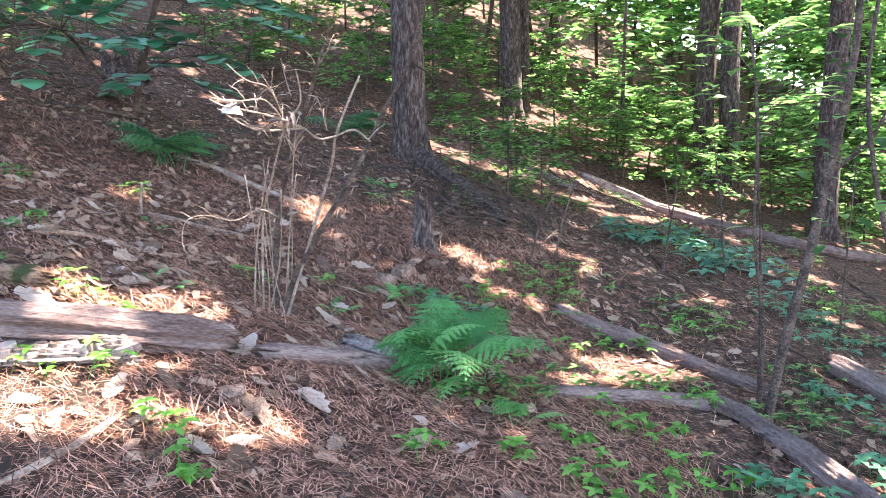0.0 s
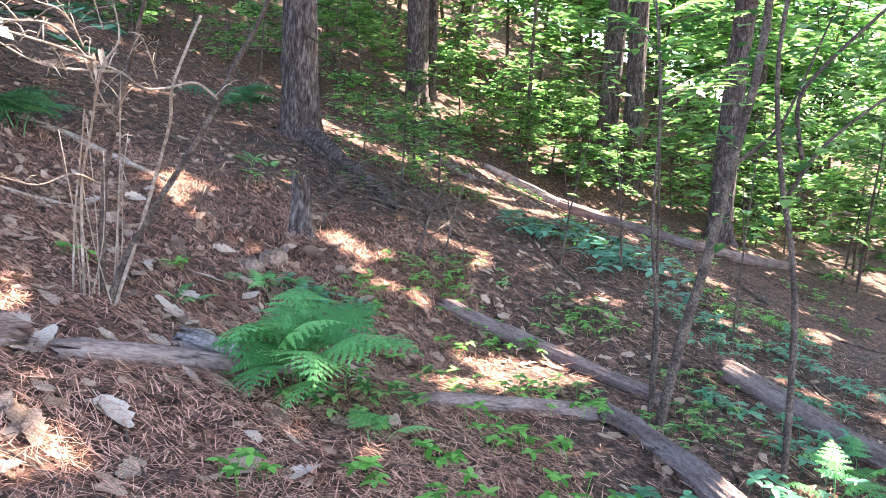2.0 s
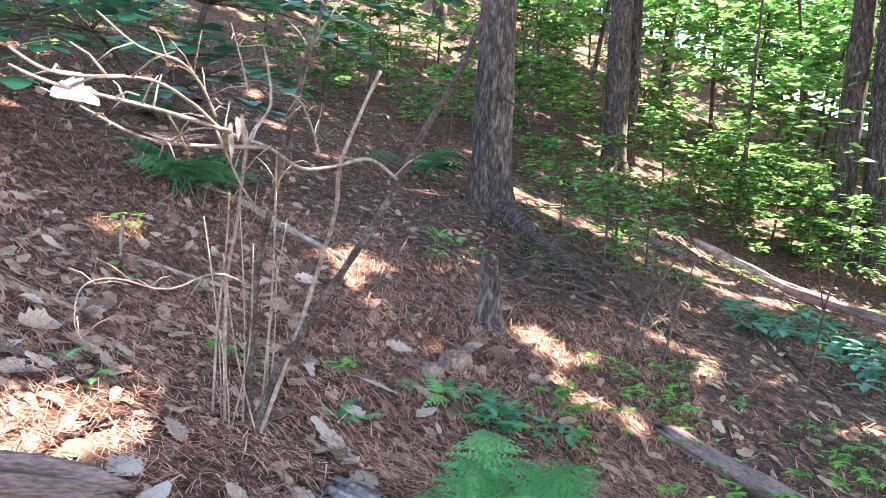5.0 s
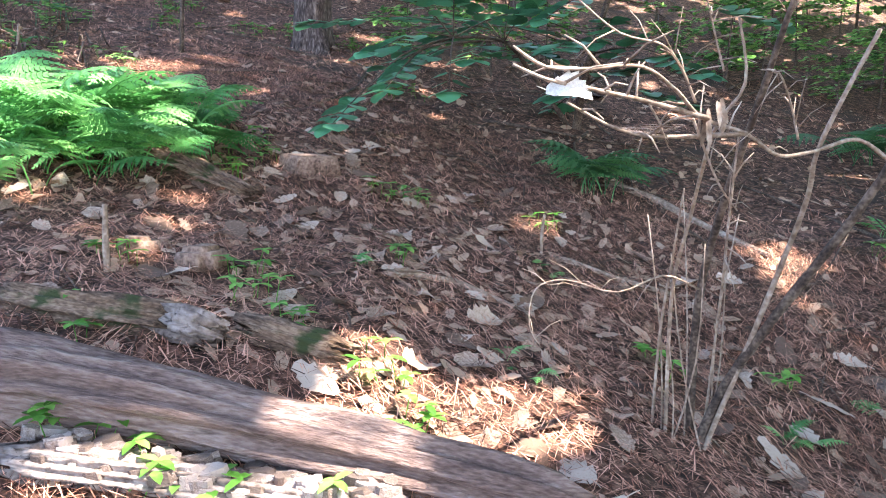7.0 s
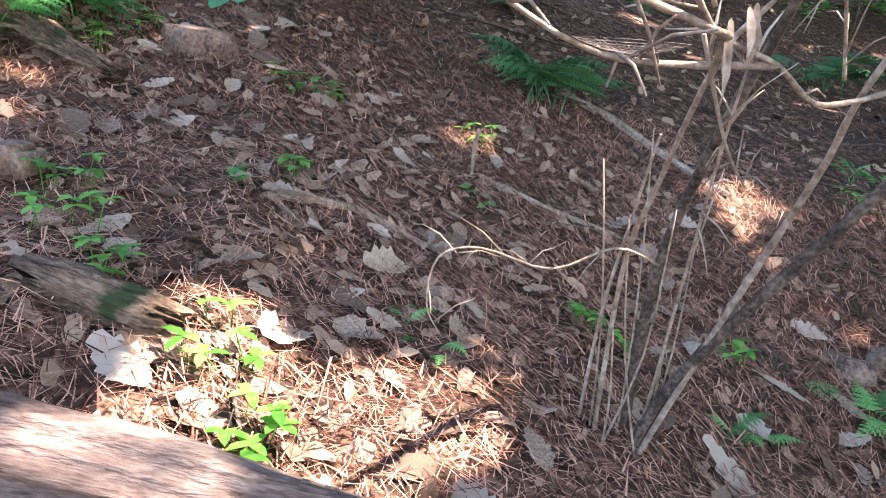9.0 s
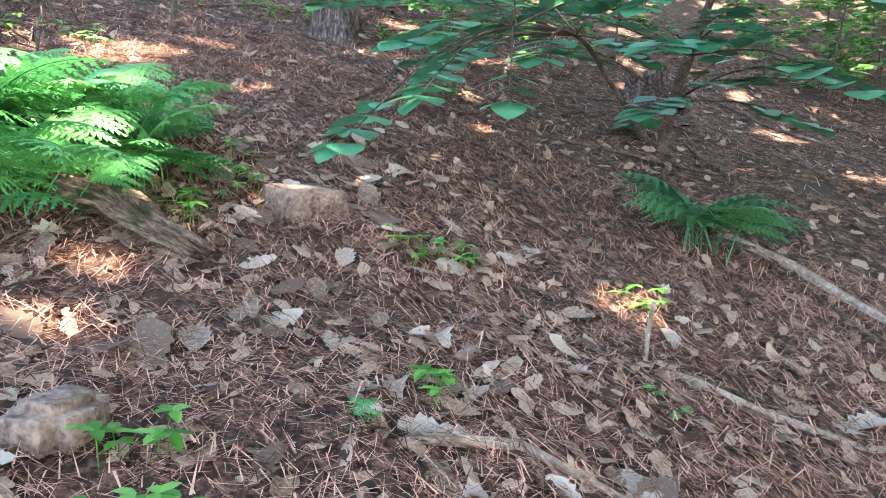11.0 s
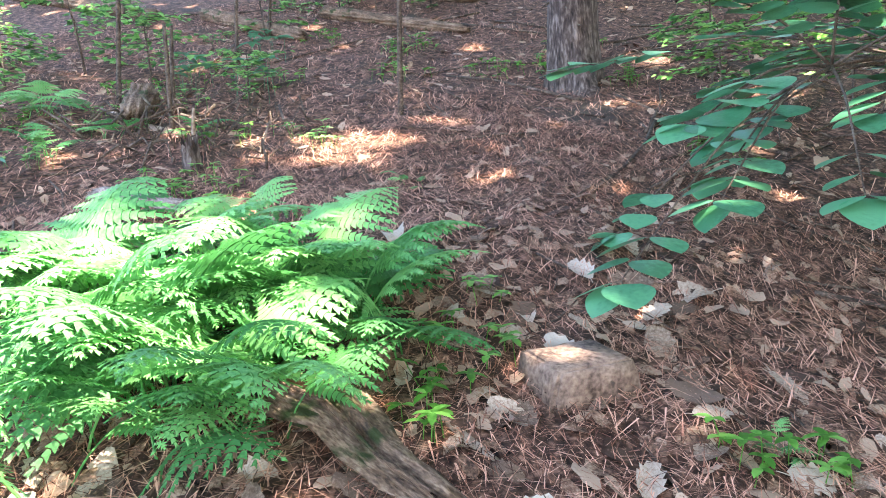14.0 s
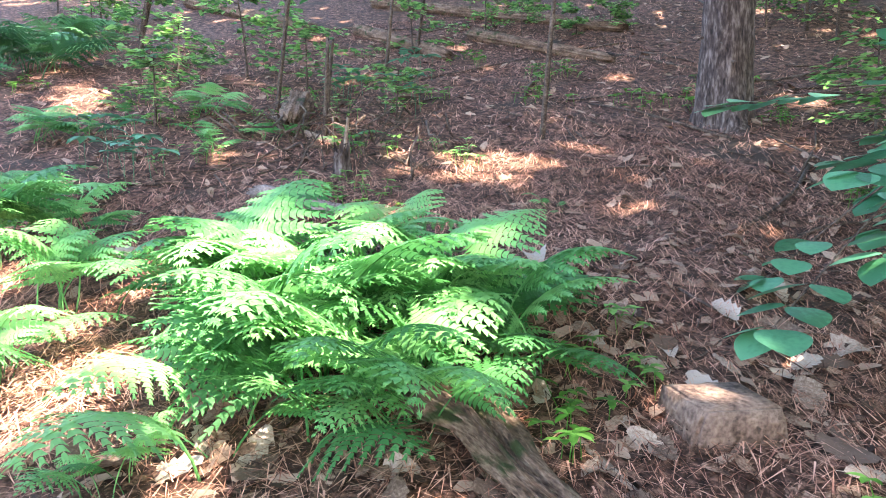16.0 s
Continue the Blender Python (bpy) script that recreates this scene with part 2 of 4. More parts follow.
# ---- ground ----
def graded(lo, a, b, hi, fine):
    c = list(np.arange(a, b, fine))
    out, s, p = [], fine, b
    while p < hi:
        out.append(p)
        s *= 1.22
        p += s
    out.append(hi)
    pre, s, p = [], fine, a
    while p > lo:
        s *= 1.22
        p -= s
        pre.append(max(p, lo))
    return np.array(sorted(set(pre + c + out)))


gx, gy = graded(-420, -9, 6, 420, 0.11), graded(-420, -0.5, 12, 420, 0.11)
GX, GY = np.meshgrid(gx, gy)
GZ = ground_z(GX, GY) + 0.006 * np.sin(31 * GX + 4 * np.sin(23 * GY)) * np.sin(27 * GY)
nx, ny = len(gx), len(gy)
gm = bpy.data.meshes.new("ground")
idx = np.arange(nx * ny).reshape(ny, nx)
quads = np.stack([idx[:-1, :-1], idx[:-1, 1:], idx[1:, 1:], idx[1:, :-1]], -1).reshape(-1, 4)
gm.from_pydata(np.stack([GX.ravel(), GY.ravel(), GZ.ravel()], 1).tolist(), [], quads.tolist())
gm.polygons.foreach_set("use_smooth", [True] * len(gm.polygons))
gm.materials.append(M_SOIL)
ground = tagged(new("ground", gm), "sloping forest floor of reddish brown needle litter", "ground", kind="structure")

# ---- trees ----
rt = random.Random(5)


def trunk_mesh(r, height, seed, lean=(0, 0), rings=70, sides=24):
    rnd = random.Random(seed)
    s = Shape()
    verts, faces = [], []
    ph = [rnd.uniform(0, 6.28) for _ in range(6)]
    for i in range(rings):
        u = i / (rings - 1)
        z = -0.35 + (height + 0.35) * u ** 1.7
        rr = r * (1 - 0.62 * max(z, 0) / height) * (1 + 0.6 * math.exp(-max(z + 0.25, 0) * 4.2))
        for k in range(sides):
            a = 2 * math.pi * k / sides
            flare = 1 + 0.28 * math.exp(-max(z + 0.1, 0) * 4) * math.sin(3 * a + ph[0]) + 0.18 * math.exp(-max(z + 0.1, 0) * 5) * math.sin(5 * a + ph[1])
            q = rr * flare * (1 + 0.035 * math.sin(4 * a + 3 * z + ph[2]) + 0.03 * math.sin(9 * a - 5 * z + ph[3]) + rnd.uniform(-0.055, 0.055))
            verts.append((q * math.cos(a) + lean[0] * z + 0.02 * math.sin(z * 1.1 + ph[4]), q * math.sin(a) + lean[1] * z + 0.02 * math.sin(z * 0.9 + ph[5]), z))
    for i in range(rings - 1):
        for k in range(sides):
            a, b = i * sides + k, i * sides + (k + 1) % sides
            faces.append((a, b, b + sides, a + sides))
    s.add(verts, faces)
    return s.mesh("trunk", M_BARK)


def limbs_mesh(r, height, seed, crown_r, lean):
    rnd = random.Random(seed)
    s = Shape()
    for k in range(16):
        z = height * rnd.uniform(0.5, 0.97)
        a = rnd.uniform(0, 6.28)
        ln = crown_r * rnd.uniform(0.5, 0.95)
        o = Vector((lean[0] * z, lean[1] * z, z))
        d = Vector((math.cos(a), math.sin(a), rnd.uniform(0.05, 0.4)))
        tube(s, [o, o + d * ln * 0.4, o + d * ln * 0.75 + Vector((0, 0, 0.2)), o + d * ln], r * 0.22, 0.012, 6, rnd=rnd)
    return s.mesh("limb", M_BARK)


def stubs_mesh(r, seed, lean, zmax=4.5, n=34):
    rnd = random.Random(seed)
    s = Shape()
    for k in range(n):
        z = rnd.uniform(0.35, zmax)
        a = rnd.uniform(0, 6.28)
        q = r * 0.9
        ln = rnd.uniform(0.04, 0.16) if rnd.random() < 0.75 else rnd.uniform(0.3, 0.7)
        o = Vector((q * math.cos(a) + lean[0] * z, q * math.sin(a) + lean[1] * z, z))
        d = Vector((math.cos(a), math.sin(a), rnd.uniform(-0.5, 0.3)))
        tube(s, [o, o + d * ln * 0.5, o + d * ln + Vector((0, 0, rnd.uniform(-0.12, 0.05))) * ln * 4], rnd.uniform(0.006, 0.013), 0.003, 5, rnd=rnd)
    return s.mesh("branch_stub", M_TWIG)


def crown_mesh(x, y, z0, height, crown_r, count, seed):
    """Leaves in a layered crown round the upper trunk, thinned where the sun comes through."""
    g = np.random.default_rng(seed)
    a, q = g.uniform(0, 2 * np.pi, count), crown_r * np.sqrt(g.uniform(0, 1, count))
    top = 1 - 0.55 * (q / crown_r) ** 2
    h = height * (0.62 + 0.38 * top * g.uniform(0.15, 1, count)) + 0.4 * np.sin(3 * a + seed)
    P = np.stack([q * np.cos(a) * (1 + 0.15 * np.sin(5 * a)), q * np.sin(a), h], 1)
    wx, wy, wz = P[:, 0] + x, P[:, 1] + y, P[:, 2] + z0
    fx, fy = wx.copy(), wy.copy()
    for _ in range(4):
        dz = wz - ground_z(fx, fy) - 0.05
        fx, fy = wx - SUN.x / SUN.z * dz, wy - SUN.y / SUN.z * dz
    P = P[~sunny(fx, fy)]
    n = len(P)
    th, tl, tr = g.uniform(0, 2 * np.pi, n), g.normal(0, 0.45, n), g.normal(0, 0.45, n)
    u = np.stack([np.cos(th), np.sin(th), tl], 1)
    w = np.stack([-np.sin(th), np.cos(th), tr], 1)
    ln, wd = g.uniform(0.16, 0.30, (n, 1)), g.uniform(0.10, 0.17, (n, 1))
    V = np.stack([P - u * ln, P - w * wd - u * ln * 0.1, P + u * ln, P + w * wd - u * ln * 0.1], 1).reshape(-1, 3)
    me = bpy.data.meshes.new("crown")
    me.from_pydata(V.tolist(), [], np.arange(4 * n).reshape(n, 4).tolist())
    me.attributes.new("tone", "FLOAT", "FACE").data.foreach_set("value", g.uniform(0, 1, n).astype(np.float32))
    me.materials.append(M_CROWN)
    return me


def tree(x, y, r, height, crown_r, leaves, seed, lean=(0, 0), label="tall conifer with grey-brown scaly bark and dead stubs, or one added unseen for shade", kind_name="pine_tree", stubs=34):
    z = gz(x, y)
    root = tagged(new(kind_name), label, "tree", "tall trees of the wood")
    root.matrix_basis = pose(x, y, z)
    part("trunk", trunk_mesh(r, height, seed, lean, *((70, 30) if stubs else (36, 14))), root)
    if stubs:
        tagged(part("branch_stub", stubs_mesh(r, seed + 1, lean, n=stubs), root), kind="stuff")
    tagged(part("limb", limbs_mesh(r, height, seed + 2, crown_r, lean), root), kind="stuff")
    part("crown", crown_mesh(x, y, z, height, crown_r, leaves, seed + 3), root)
    return root


tree(-0.34, 8.97, 0.195, 14, 4.6, 3600, 11, (-0.01, 0))
tree(1.34, 14.3, 0.20, 15, 4.6, 3200, 21)
tree(1.68, 15.0, 0.10, 11, 2.5, 700, 31)
tree(4.8, 13.65, 0.19, 15, 4.4, 3200, 41, (0.012, 0), "twin-stemmed conifer with grey-brown scaly bark")
tree(5.2, 13.45, 0.18, 14, 3.6, 1800, 51, (-0.008, 0), "twin-stemmed conifer with grey-brown scaly bark")
tree(6.02, 11.6, 0.185, 14, 4.4, 3200, 61, (0.035, 0))
tree(9.28, 16.6, 0.16, 14, 4.2, 2600, 71)
tree(-6.35, 7.72, 0.195, 15, 5.4, 4600, 81, (-0.005, 0))
tree(-6.0, 11.7, 0.11, 13, 4.6, 3400, 91)
# trees added out of view towards the sun, so their crowns shade the ground
for i, (x, y) in enumerate(((5.6, 2.6), (8.6, 6.4), (5.5, -2.2), (10.5, 2.2), (11.8, 9.2), (1.6, -4.4), (14.0, 13.5), (6.4, 4.9))):
    tree(x, y, 0.2, 13, 4.8, 4200, 101 + 10 * i, stubs=0)
# taller unseen one, added to shade the ground behind the camera
tree(5.9, 5.6, 0.24, 24, 5.2, 4600, 191, stubs=0)
# trees at the back; crowns left of x -10 are widened to shade the slope
for i, (x, y) in enumerate(((-11, 12.5), (-15, 7.0), (12.5, 22), (3.5, 23), (-2.5, 20), (8, 27), (17, 18))):
    tree(x, y, 0.17 + 0.02 * (i % 3), 14, 5.4 if x < -10 else 3.4, 4200 if x < -10 else 700, 201 + 10 * i, stubs=0)


# ---- understory saplings ----
def sapling_meshes(height, spread, count, leaf, seed, mat=M_LEAF):
    """Stem with side twigs, and leaves in flat sprays along the twigs."""
    rnd = random.Random(seed)
    st, lv = Shape(), Shape()
    bend = Vector((rnd.uniform(-0.15, 0.15), rnd.uniform(-0.15, 0.15), 0)) * height
    axis = [Vector((0, 0, -0.1)), Vector((0, 0, height * 0.4)) + bend * 0.3, Vector((0, 0, height * 0.75)) + bend * 0.7, Vector((0, 0, height)) + bend]
    tube(st, axis, 0.012 * height ** 0.7 + 0.006, 0.004, 6, rnd=rnd, steps=3)
    twigs = max(7, count // 26)
    for k in range(twigs):
        u = rnd.uniform(0.22, 1.0)
        o = axis[0].lerp(axis[3], u) * 0.5 + (Vector((0, 0, height * u)) + bend * u * u) * 0.5
        a = rnd.uniform(0, 6.28)
        ln = spread * rnd.uniform(0.45, 1.0) * (1.15 - 0.55 * u)
        d = Vector((math.cos(a), math.sin(a), rnd.uniform(-0.05, 0.35)))
        e = o + d * ln
        e.z -= 0.12 * ln
        tube(st, [o, o.lerp(e, 0.5) + Vector((0, 0, 0.05 * ln)), e], 0.007, 0.002, 3, rnd=rnd, cap=False)
        m = count // twigs
        for j in range(m):
            v = rnd.uniform(0.2, 1.05)
            p = o.lerp(e, v) + Vector((rnd.gauss(0, 0.10), rnd.gauss(0, 0.10), rnd.gauss(0, 0.05))) * ln
            b = a + rnd.choice((-1, 1)) * rnd.uniform(0.2, 1.3)
            plain_leaf(lv, p, (math.cos(b), math.sin(b), rnd.uniform(-0.35, 0.15)), (rnd.gauss(0, 0.3), rnd.gauss(0, 0.3), 1), leaf * rnd.uniform(0.7, 1.3), leaf * rnd.uniform(0.5, 0.7), rnd.random())
    return st.mesh("stem", M_TWIG), lv.mesh("foliage", mat)


def sapling(meshes, x, y, s, turn, label="leafy green understory sapling", group="understory saplings", name="sapling"):
    root = tagged(new(name), label, "sapling", group)
    root.matrix_basis = pose(x, y, gz(x, y), 0, 0, turn) @ Matrix.Scale(s, 4)
    part("stem", meshes[0], root)
    part("foliage", meshes[1], root)
    return root


KINDS = [sapling_meshes(h, sp, n, lf, 300 + i) for i, (h, sp, n, lf) in enumerate(((2.6, 1.2, 620, 0.17), (3.8, 1.6, 900, 0.185), (1.5, 0.9, 420, 0.14), (5.0, 1.9, 1150, 0.21)))]
LOW = [sapling_meshes(0.55, 0.55, 300, 0.10, 340), sapling_meshes(0.8, 0.7, 400, 0.09, 341)]
ru = random.Random(77)
placed = 0
while placed < 56:
    x, y = ru.uniform(-1, 24), ru.uniform(13.5, 34)
    if y < 13.5 + 0.25 * abs(x - 4) * 0.2 or (x < 2.0 and y < 17):
        continue
    k = ru.choice((0, 1, 1, 3, 3))
    sapling(KINDS[k], x, y, ru.uniform(0.85, 1.5), ru.uniform(0, 360))
    placed += 1
for i in range(34):
    a, q = ru.uniform(-0.3, 0.95), ru.uniform(27, 40)
    sapling(KINDS[ru.choice((1, 3, 3))], q * math.sin(a), q * math.cos(a), ru.uniform(1.5, 2.4), ru.uniform(0, 360), "tall leafy green tree of the far wood", "far trees", "leafy_tree")
for x, y in ((6.0, 19.0), (6.9, 20.6), (5.1, 20.2), (7.6, 18.6)):
    sapling(KINDS[3], x, y, 1.35, ru.uniform(0, 360), "tall leafy green tree of the far wood", "far trees", "leafy_tree")
for i in range(16):
    a, q = ru.uniform(0.1, 0.62), ru.uniform(24, 32)
    sapling(KINDS[ru.choice((1, 3))], q * math.sin(a), q * math.cos(a), ru.uniform(1.2, 1.9), ru.uniform(0, 360), "tall leafy green tree of the far wood", "far trees", "leafy_tree")
for i in range(26):
    x, y = ru.uniform(6.5, 18), ru.uniform(9.5, 17)
    if x / y < 0.5:
        continue
    sapling(KINDS[ru.choice((0, 1, 2))], x, y, ru.uniform(0.7, 1.2), ru.uniform(0, 360))
for x, y in ((3.0, 12.2), (3.9, 12.3), (2.0, 12.9), (5.6, 12.4), (6.6, 12.4), (2.6, 13.4), (3.4, 14.6), (3.6, 12.9), (6.6, 14.2), (7.4, 13.0), (0.6, 15.4), (2.2, 16.5), (7.8, 10.9), (4.2, 15.6)):
    sapling(KINDS[2], x, y, ru.uniform(0.7, 1.05), ru.uniform(0, 360))
for x, y in ((1.9, 12.6), (2.9, 12.3), (1.3, 12.9), (3.9, 12.4), (5.9, 12.6), (1.0, 11.8), (6.9, 11.9), (7.6, 12.2), (4.5, 12.0), (2.3, 13.3)):
    sapling(LOW[ru.randrange(2)], x, y, ru.uniform(0.8, 1.4), ru.uniform(0, 360), "low leafy green shrub on the forest floor", "low green shrubs", "shrub")
for i in range(30):
    x, y = ru.uniform(1.2, 9.5), ru.uniform(12.2, 19)
    sapling(LOW[i % 2], x, y, ru.uniform(0.9, 1.6), ru.uniform(0, 360), "low leafy green shrub on the forest floor", "low green shrubs", "shrub")
for x, y, s in ((0.75, 8.3, 1.0), (0.35, 8.75, 0.9), (1.2, 8.75, 0.95), (0.95, 9.2, 1.0), (-5.6, 8.5, 0.9), (-5.1, 7.9, 0.75), (-5.3, 9.3, 1.0), (-4.6, 8.7, 0.9), (-4.5, 9.8, 1.0), (-9.5, 3.9, 0.8), (-8.2, 3.6, 0.7), (-8.9, 5.0, 0.8), (-7.6, 5.4, 0.6)):
    sapling(LOW[1], x, y, s, ru.uniform(0, 360), "low twiggy green shrub on the forest floor", "low green shrubs", "shrub")
for x, y, s in ((-12, 5.5, 0.6), (-10.1, 6.6, 0.5), (-10.8, 3.6, 0.55), (-9.7, 4.6, 0.55), (-13.5, 8.8, 0.8), (-4.5, 13.5, 0.8), (-8.5, 13.0, 0.8), (-2.6, 13, 0.8), (-14, 3.5, 0.7)):
    sapling(KINDS[2], x, y, s * 1.2, ru.uniform(0, 360))

for i in range(50):
    x, y = (ru.uniform(-9, 1.2), ru.uniform(10.2, 20)) if i < 34 else (ru.uniform(-3.4, 1.0), ru.uniform(10.5, 17))
    sapling(ru.choice((LOW[0], LOW[1], LOW[1], KINDS[2], KINDS[0])), x, y, ru.uniform(0.7, 1.2), ru.uniform(0, 360), "green shrub on the wooded slope", "shrubs on the slope", "shrub")

for i in range(30):
    x, y = ru.uniform(-20, -9.5), ru.uniform(1.5, 13)
    sapling(ru.choice((LOW[0], LOW[1], KINDS[2])), x, y, ru.uniform(0.5, 1.0), ru.uniform(0, 360), "green shrub on the upper slope", "shrubs on the slope", "shrub")

# ---- slender saplings beside the path ----
def bare_stem(paths, label, mat=M_TWIG, leaves=0, leaf=0.1, seed=1, name="sapling", radii=None):
    rnd = random.Random(seed)
    base = Vector(paths[0][0])
    root = tagged(new(name), label, "sapling")
    root.matrix_basis = Matrix.Translation(base)
    s, lv = Shape(), Shape()
    for i, p in enumerate(paths):
        q = [Vector(v) - base for v in p]
        if i == 0:
            q[0].z -= 0.12
        r = radii[i] if radii else (0.02, 0.008)
        tube(s, q, r[0], r[1], 8, 0.1, rnd, steps=4)
        for k in range(leaves):
            u = rnd.uniform(0.45, 1.0) * (len(q) - 1)
            j = min(int(u), len(q) - 2)
            o = q[j].lerp(q[j + 1], u - j) + Vector((rnd.gauss(0, 0.26), rnd.gauss(0, 0.26), rnd.gauss(0, 0.07)))
            a = rnd.uniform(0, 6.28)
            broad_leaf(lv, o, (math.cos(a), math.sin(a), rnd.uniform(-0.3, 0.1)), (0, 0, 1), leaf * rnd.uniform(0.7, 1.2), leaf * 0.55, rnd.random())
    part("stem", s.mesh("stem", mat), root)
    if leaves:
        part("foliage", lv.mesh("foliage", M_LEAF), root)
    return root


bare_stem([[(1.95, 4.26, -1.74), (2.03, 4.22, -1.23), (2.11, 4.17, -0.74), (2.19, 4.18, -0.27), (2.27, 4.18, 0.16), (2.3, 4.18, 0.58), (2.3, 4.18, 1.3)],
    [(2.19, 4.18, -0.27), (2.33, 4.13, -0.14), (2.42, 4.1, 0.01), (2.6, 4.1, 0.5)]], "slender grey-brown sapling with a bowed stem", leaves=60, leaf=0.12, radii=((0.031, 0.018), (0.014, 0.005)), seed=2)
bare_stem([[(1.93, 4.31, -1.71), (1.94, 4.33, -1.2), (1.87, 4.36, -0.64), (1.87, 4.4, 0.04), (1.82, 4.47, 0.6)]], "thin straight grey sapling stem", leaves=60, leaf=0.09, radii=((0.013, 0.006),), seed=3)
bare_stem([[(2.39, 3.7, -1.8), (2.38, 3.75, -1.1), (2.32, 3.76, -0.66), (2.22, 3.77, -0.27), (2.16, 3.8, 0.28), (2.26, 3.85, 1.0)],
    [(2.35, 3.82, -0.21), (2.26, 3.76, 0.06), (2.37, 3.68, 0.27), (2.61, 3.6, 0.55), (2.9, 3.5, 0.9)], [(2.29, 3.8, -0.38), (2.43, 3.77, -0.13), (2.75, 3.73, 0.15), (3.1, 3.7, 0.4)]],
    "dark crooked sapling with rising side branches", leaves=50, radii=((0.018, 0.009), (0.012, 0.006), (0.011, 0.004)), seed=4)
for (x, y), (dx, dy, h), s in (((0.74, 6.4), (0.35, 0.2, 0.75), 5), ((2.15, 7.1), (0.25, 0.1, 1.25), 6), ((0.95, 6.3), (0.25, 0.3, 0.8), 7), ((2.9, 7.4), (-0.1, 0.2, 1.4), 8), ((3.5, 6.3), (0.1, 0.1, 1.7), 9)):
    z = gz(x, y)
    bare_stem([[(x, y, z), (x + dx * 0.4, y + dy * 0.4, z + h * 0.5), (x + dx, y + dy, z + h)], [(x + dx * 0.35, y + dy * 0.35, z + h * 0.45), (x + dx * 0.2 - 0.05, y + dy * 0.4, z + h * 0.8)]],
        "thin dark leafless sapling stem", leaves=5 if s > 7 else 0, radii=((0.012, 0.004), (0.006, 0.003)), seed=s)
for (x, y), (dx, dy, h), s in (((-6.74, 6.25), (0.1, 0.12, 2.3), 15), ((-10.05, 6.6), (0.1, 0.3, 2.2), 16), ((-10.8, 3.6), (0.3, 0.3, 2.0), 17), ((-7.34, 4.72), (0.0, 0.02, 0.75), 18), ((-8.36, 4.58), (0.1, 0.2, 2.0), 19), ((-7.8, 4.86), (0.03, 0.05, 0.7), 21), ((-11.1, 3.6), (0.4, 0.3, 1.3), 22), ((-9.2, 5.9), (0.0, 0.2, 2.2), 20)):
    z = gz(x, y)
    bare_stem([[(x, y, z), (x + dx * 0.5, y + dy * 0.5, z + h * 0.5), (x + dx, y + dy, z + h)]], "thin grey sapling stem on the needle-covered slope", leaves=8 if s > 18 else 0, radii=((0.022, 0.012),), seed=s)


# ---- logs and fallen wood ----
def log_mesh(pts, r0, r1, seed, mat, flat=0.0, sides=48, ridge=0.10, seg=0.05):
    """A fallen stem with lengthwise cracks, knots and broken ends; x of its mesh runs along it."""
    rnd = random.Random(seed)
    pts = [Vector(p) for p in pts]
    s = Shape()
    ph = [rnd.uniform(0, 6.28) for _ in range(8)]
    dense = []
    for a, b in zip(pts[:-1], pts[1:]):
        n = max(2, int((b - a).length / seg))
        dense += [a.lerp(b, k / n) for k in range(n)]
    dense.append(pts[-1])
    n = len(dense)
    verts, faces = [], []
    for i, p in enumerate(dense):
        d = (dense[min(i + 2, n - 1)] - dense[max(i - 2, 0)]).normalized()
        side = d.cross(Vector((0, 0, 1))).normalized()
        up = side.cross(d)
        u = i / (n - 1)
        r = r0 + (r1 - r0) * u
        L = u * (dense[-1] - dense[0]).length
        for k in range(sides):
            a = 2 * math.pi * k / sides
            q = 1 + ridge * math.sin(7 * a + 1.5 * math.sin(2.2 * L + ph[0]) + ph[1]) * 0.5 + ridge * 0.7 * math.sin(11 * a + ph[2] + 0.8 * math.sin(3.7 * L)) + 0.08 * math.sin(5 * L + ph[3] + 2 * a) + 0.06 * math.sin(13 * L + ph[4] - a) - ridge * 5 * max(0.0, math.sin(4 * a + ph[5] + 0.9 * math.sin(3 * L + ph[6])) - 0.86) * (0.6 + 0.4 * math.sin(4 * L + ph[7])) + rnd.uniform(-1, 1) * (0.11 if mat is M_ROT else 0.02)
            q -= 0.16 * max(0.0, 1 - abs(math.sin(2.5 * a + ph[3] + 0.35 * math.sin(2.3 * L + ph[0]))) / 0.11) * max(0.0, math.sin(2.1 * L + ph[6]) + 0.5)
            if i in (0, n - 1):
                q *= rnd.uniform(0.45, 0.85)
            j = d * (rnd.uniform(-0.06, 0.06) if i in (0, n - 1) else 0)
            verts.append(p + j + (side * math.cos(a) + up * math.sin(a) * (1 - flat)) * r * q)
    for i in range(n - 1):
        for k in range(sides):
            a, b = i * sides + k, i * sides + (k + 1) % sides
            faces.append((a, b, b + sides, a + sides))
    faces += [tuple(range(sides - 1, -1, -1)), tuple(range((n - 1) * sides, n * sides))]
    s.add(verts, faces)
    return s


def fallen_log(xy, r0, r1, label, seed, mat=M_LOG, flat=0.0, name="log", lift=0.75, ridge=0.10):
    pts = [(x, y, gz(x, y) + lift * (r0 + (r1 - r0) * i / (len(xy) - 1))) for i, (x, y) in enumerate(xy)]
    a, b = Vector(pts[0]), Vector(pts[-1])
    turn = Matrix.Translation(a) @ (b - a).to_track_quat("X", "Z").to_matrix().to_4x4()
    s = log_mesh(pts, r0, r1, seed, mat, flat, ridge=ridge)
    inv = turn.inverted()
    s.v = [tuple(inv @ Vector(v)) for v in s.v]
    ob = tagged(new(name, s.mesh(name, mat)), label, "log")
    ob.matrix_basis = turn
    return ob


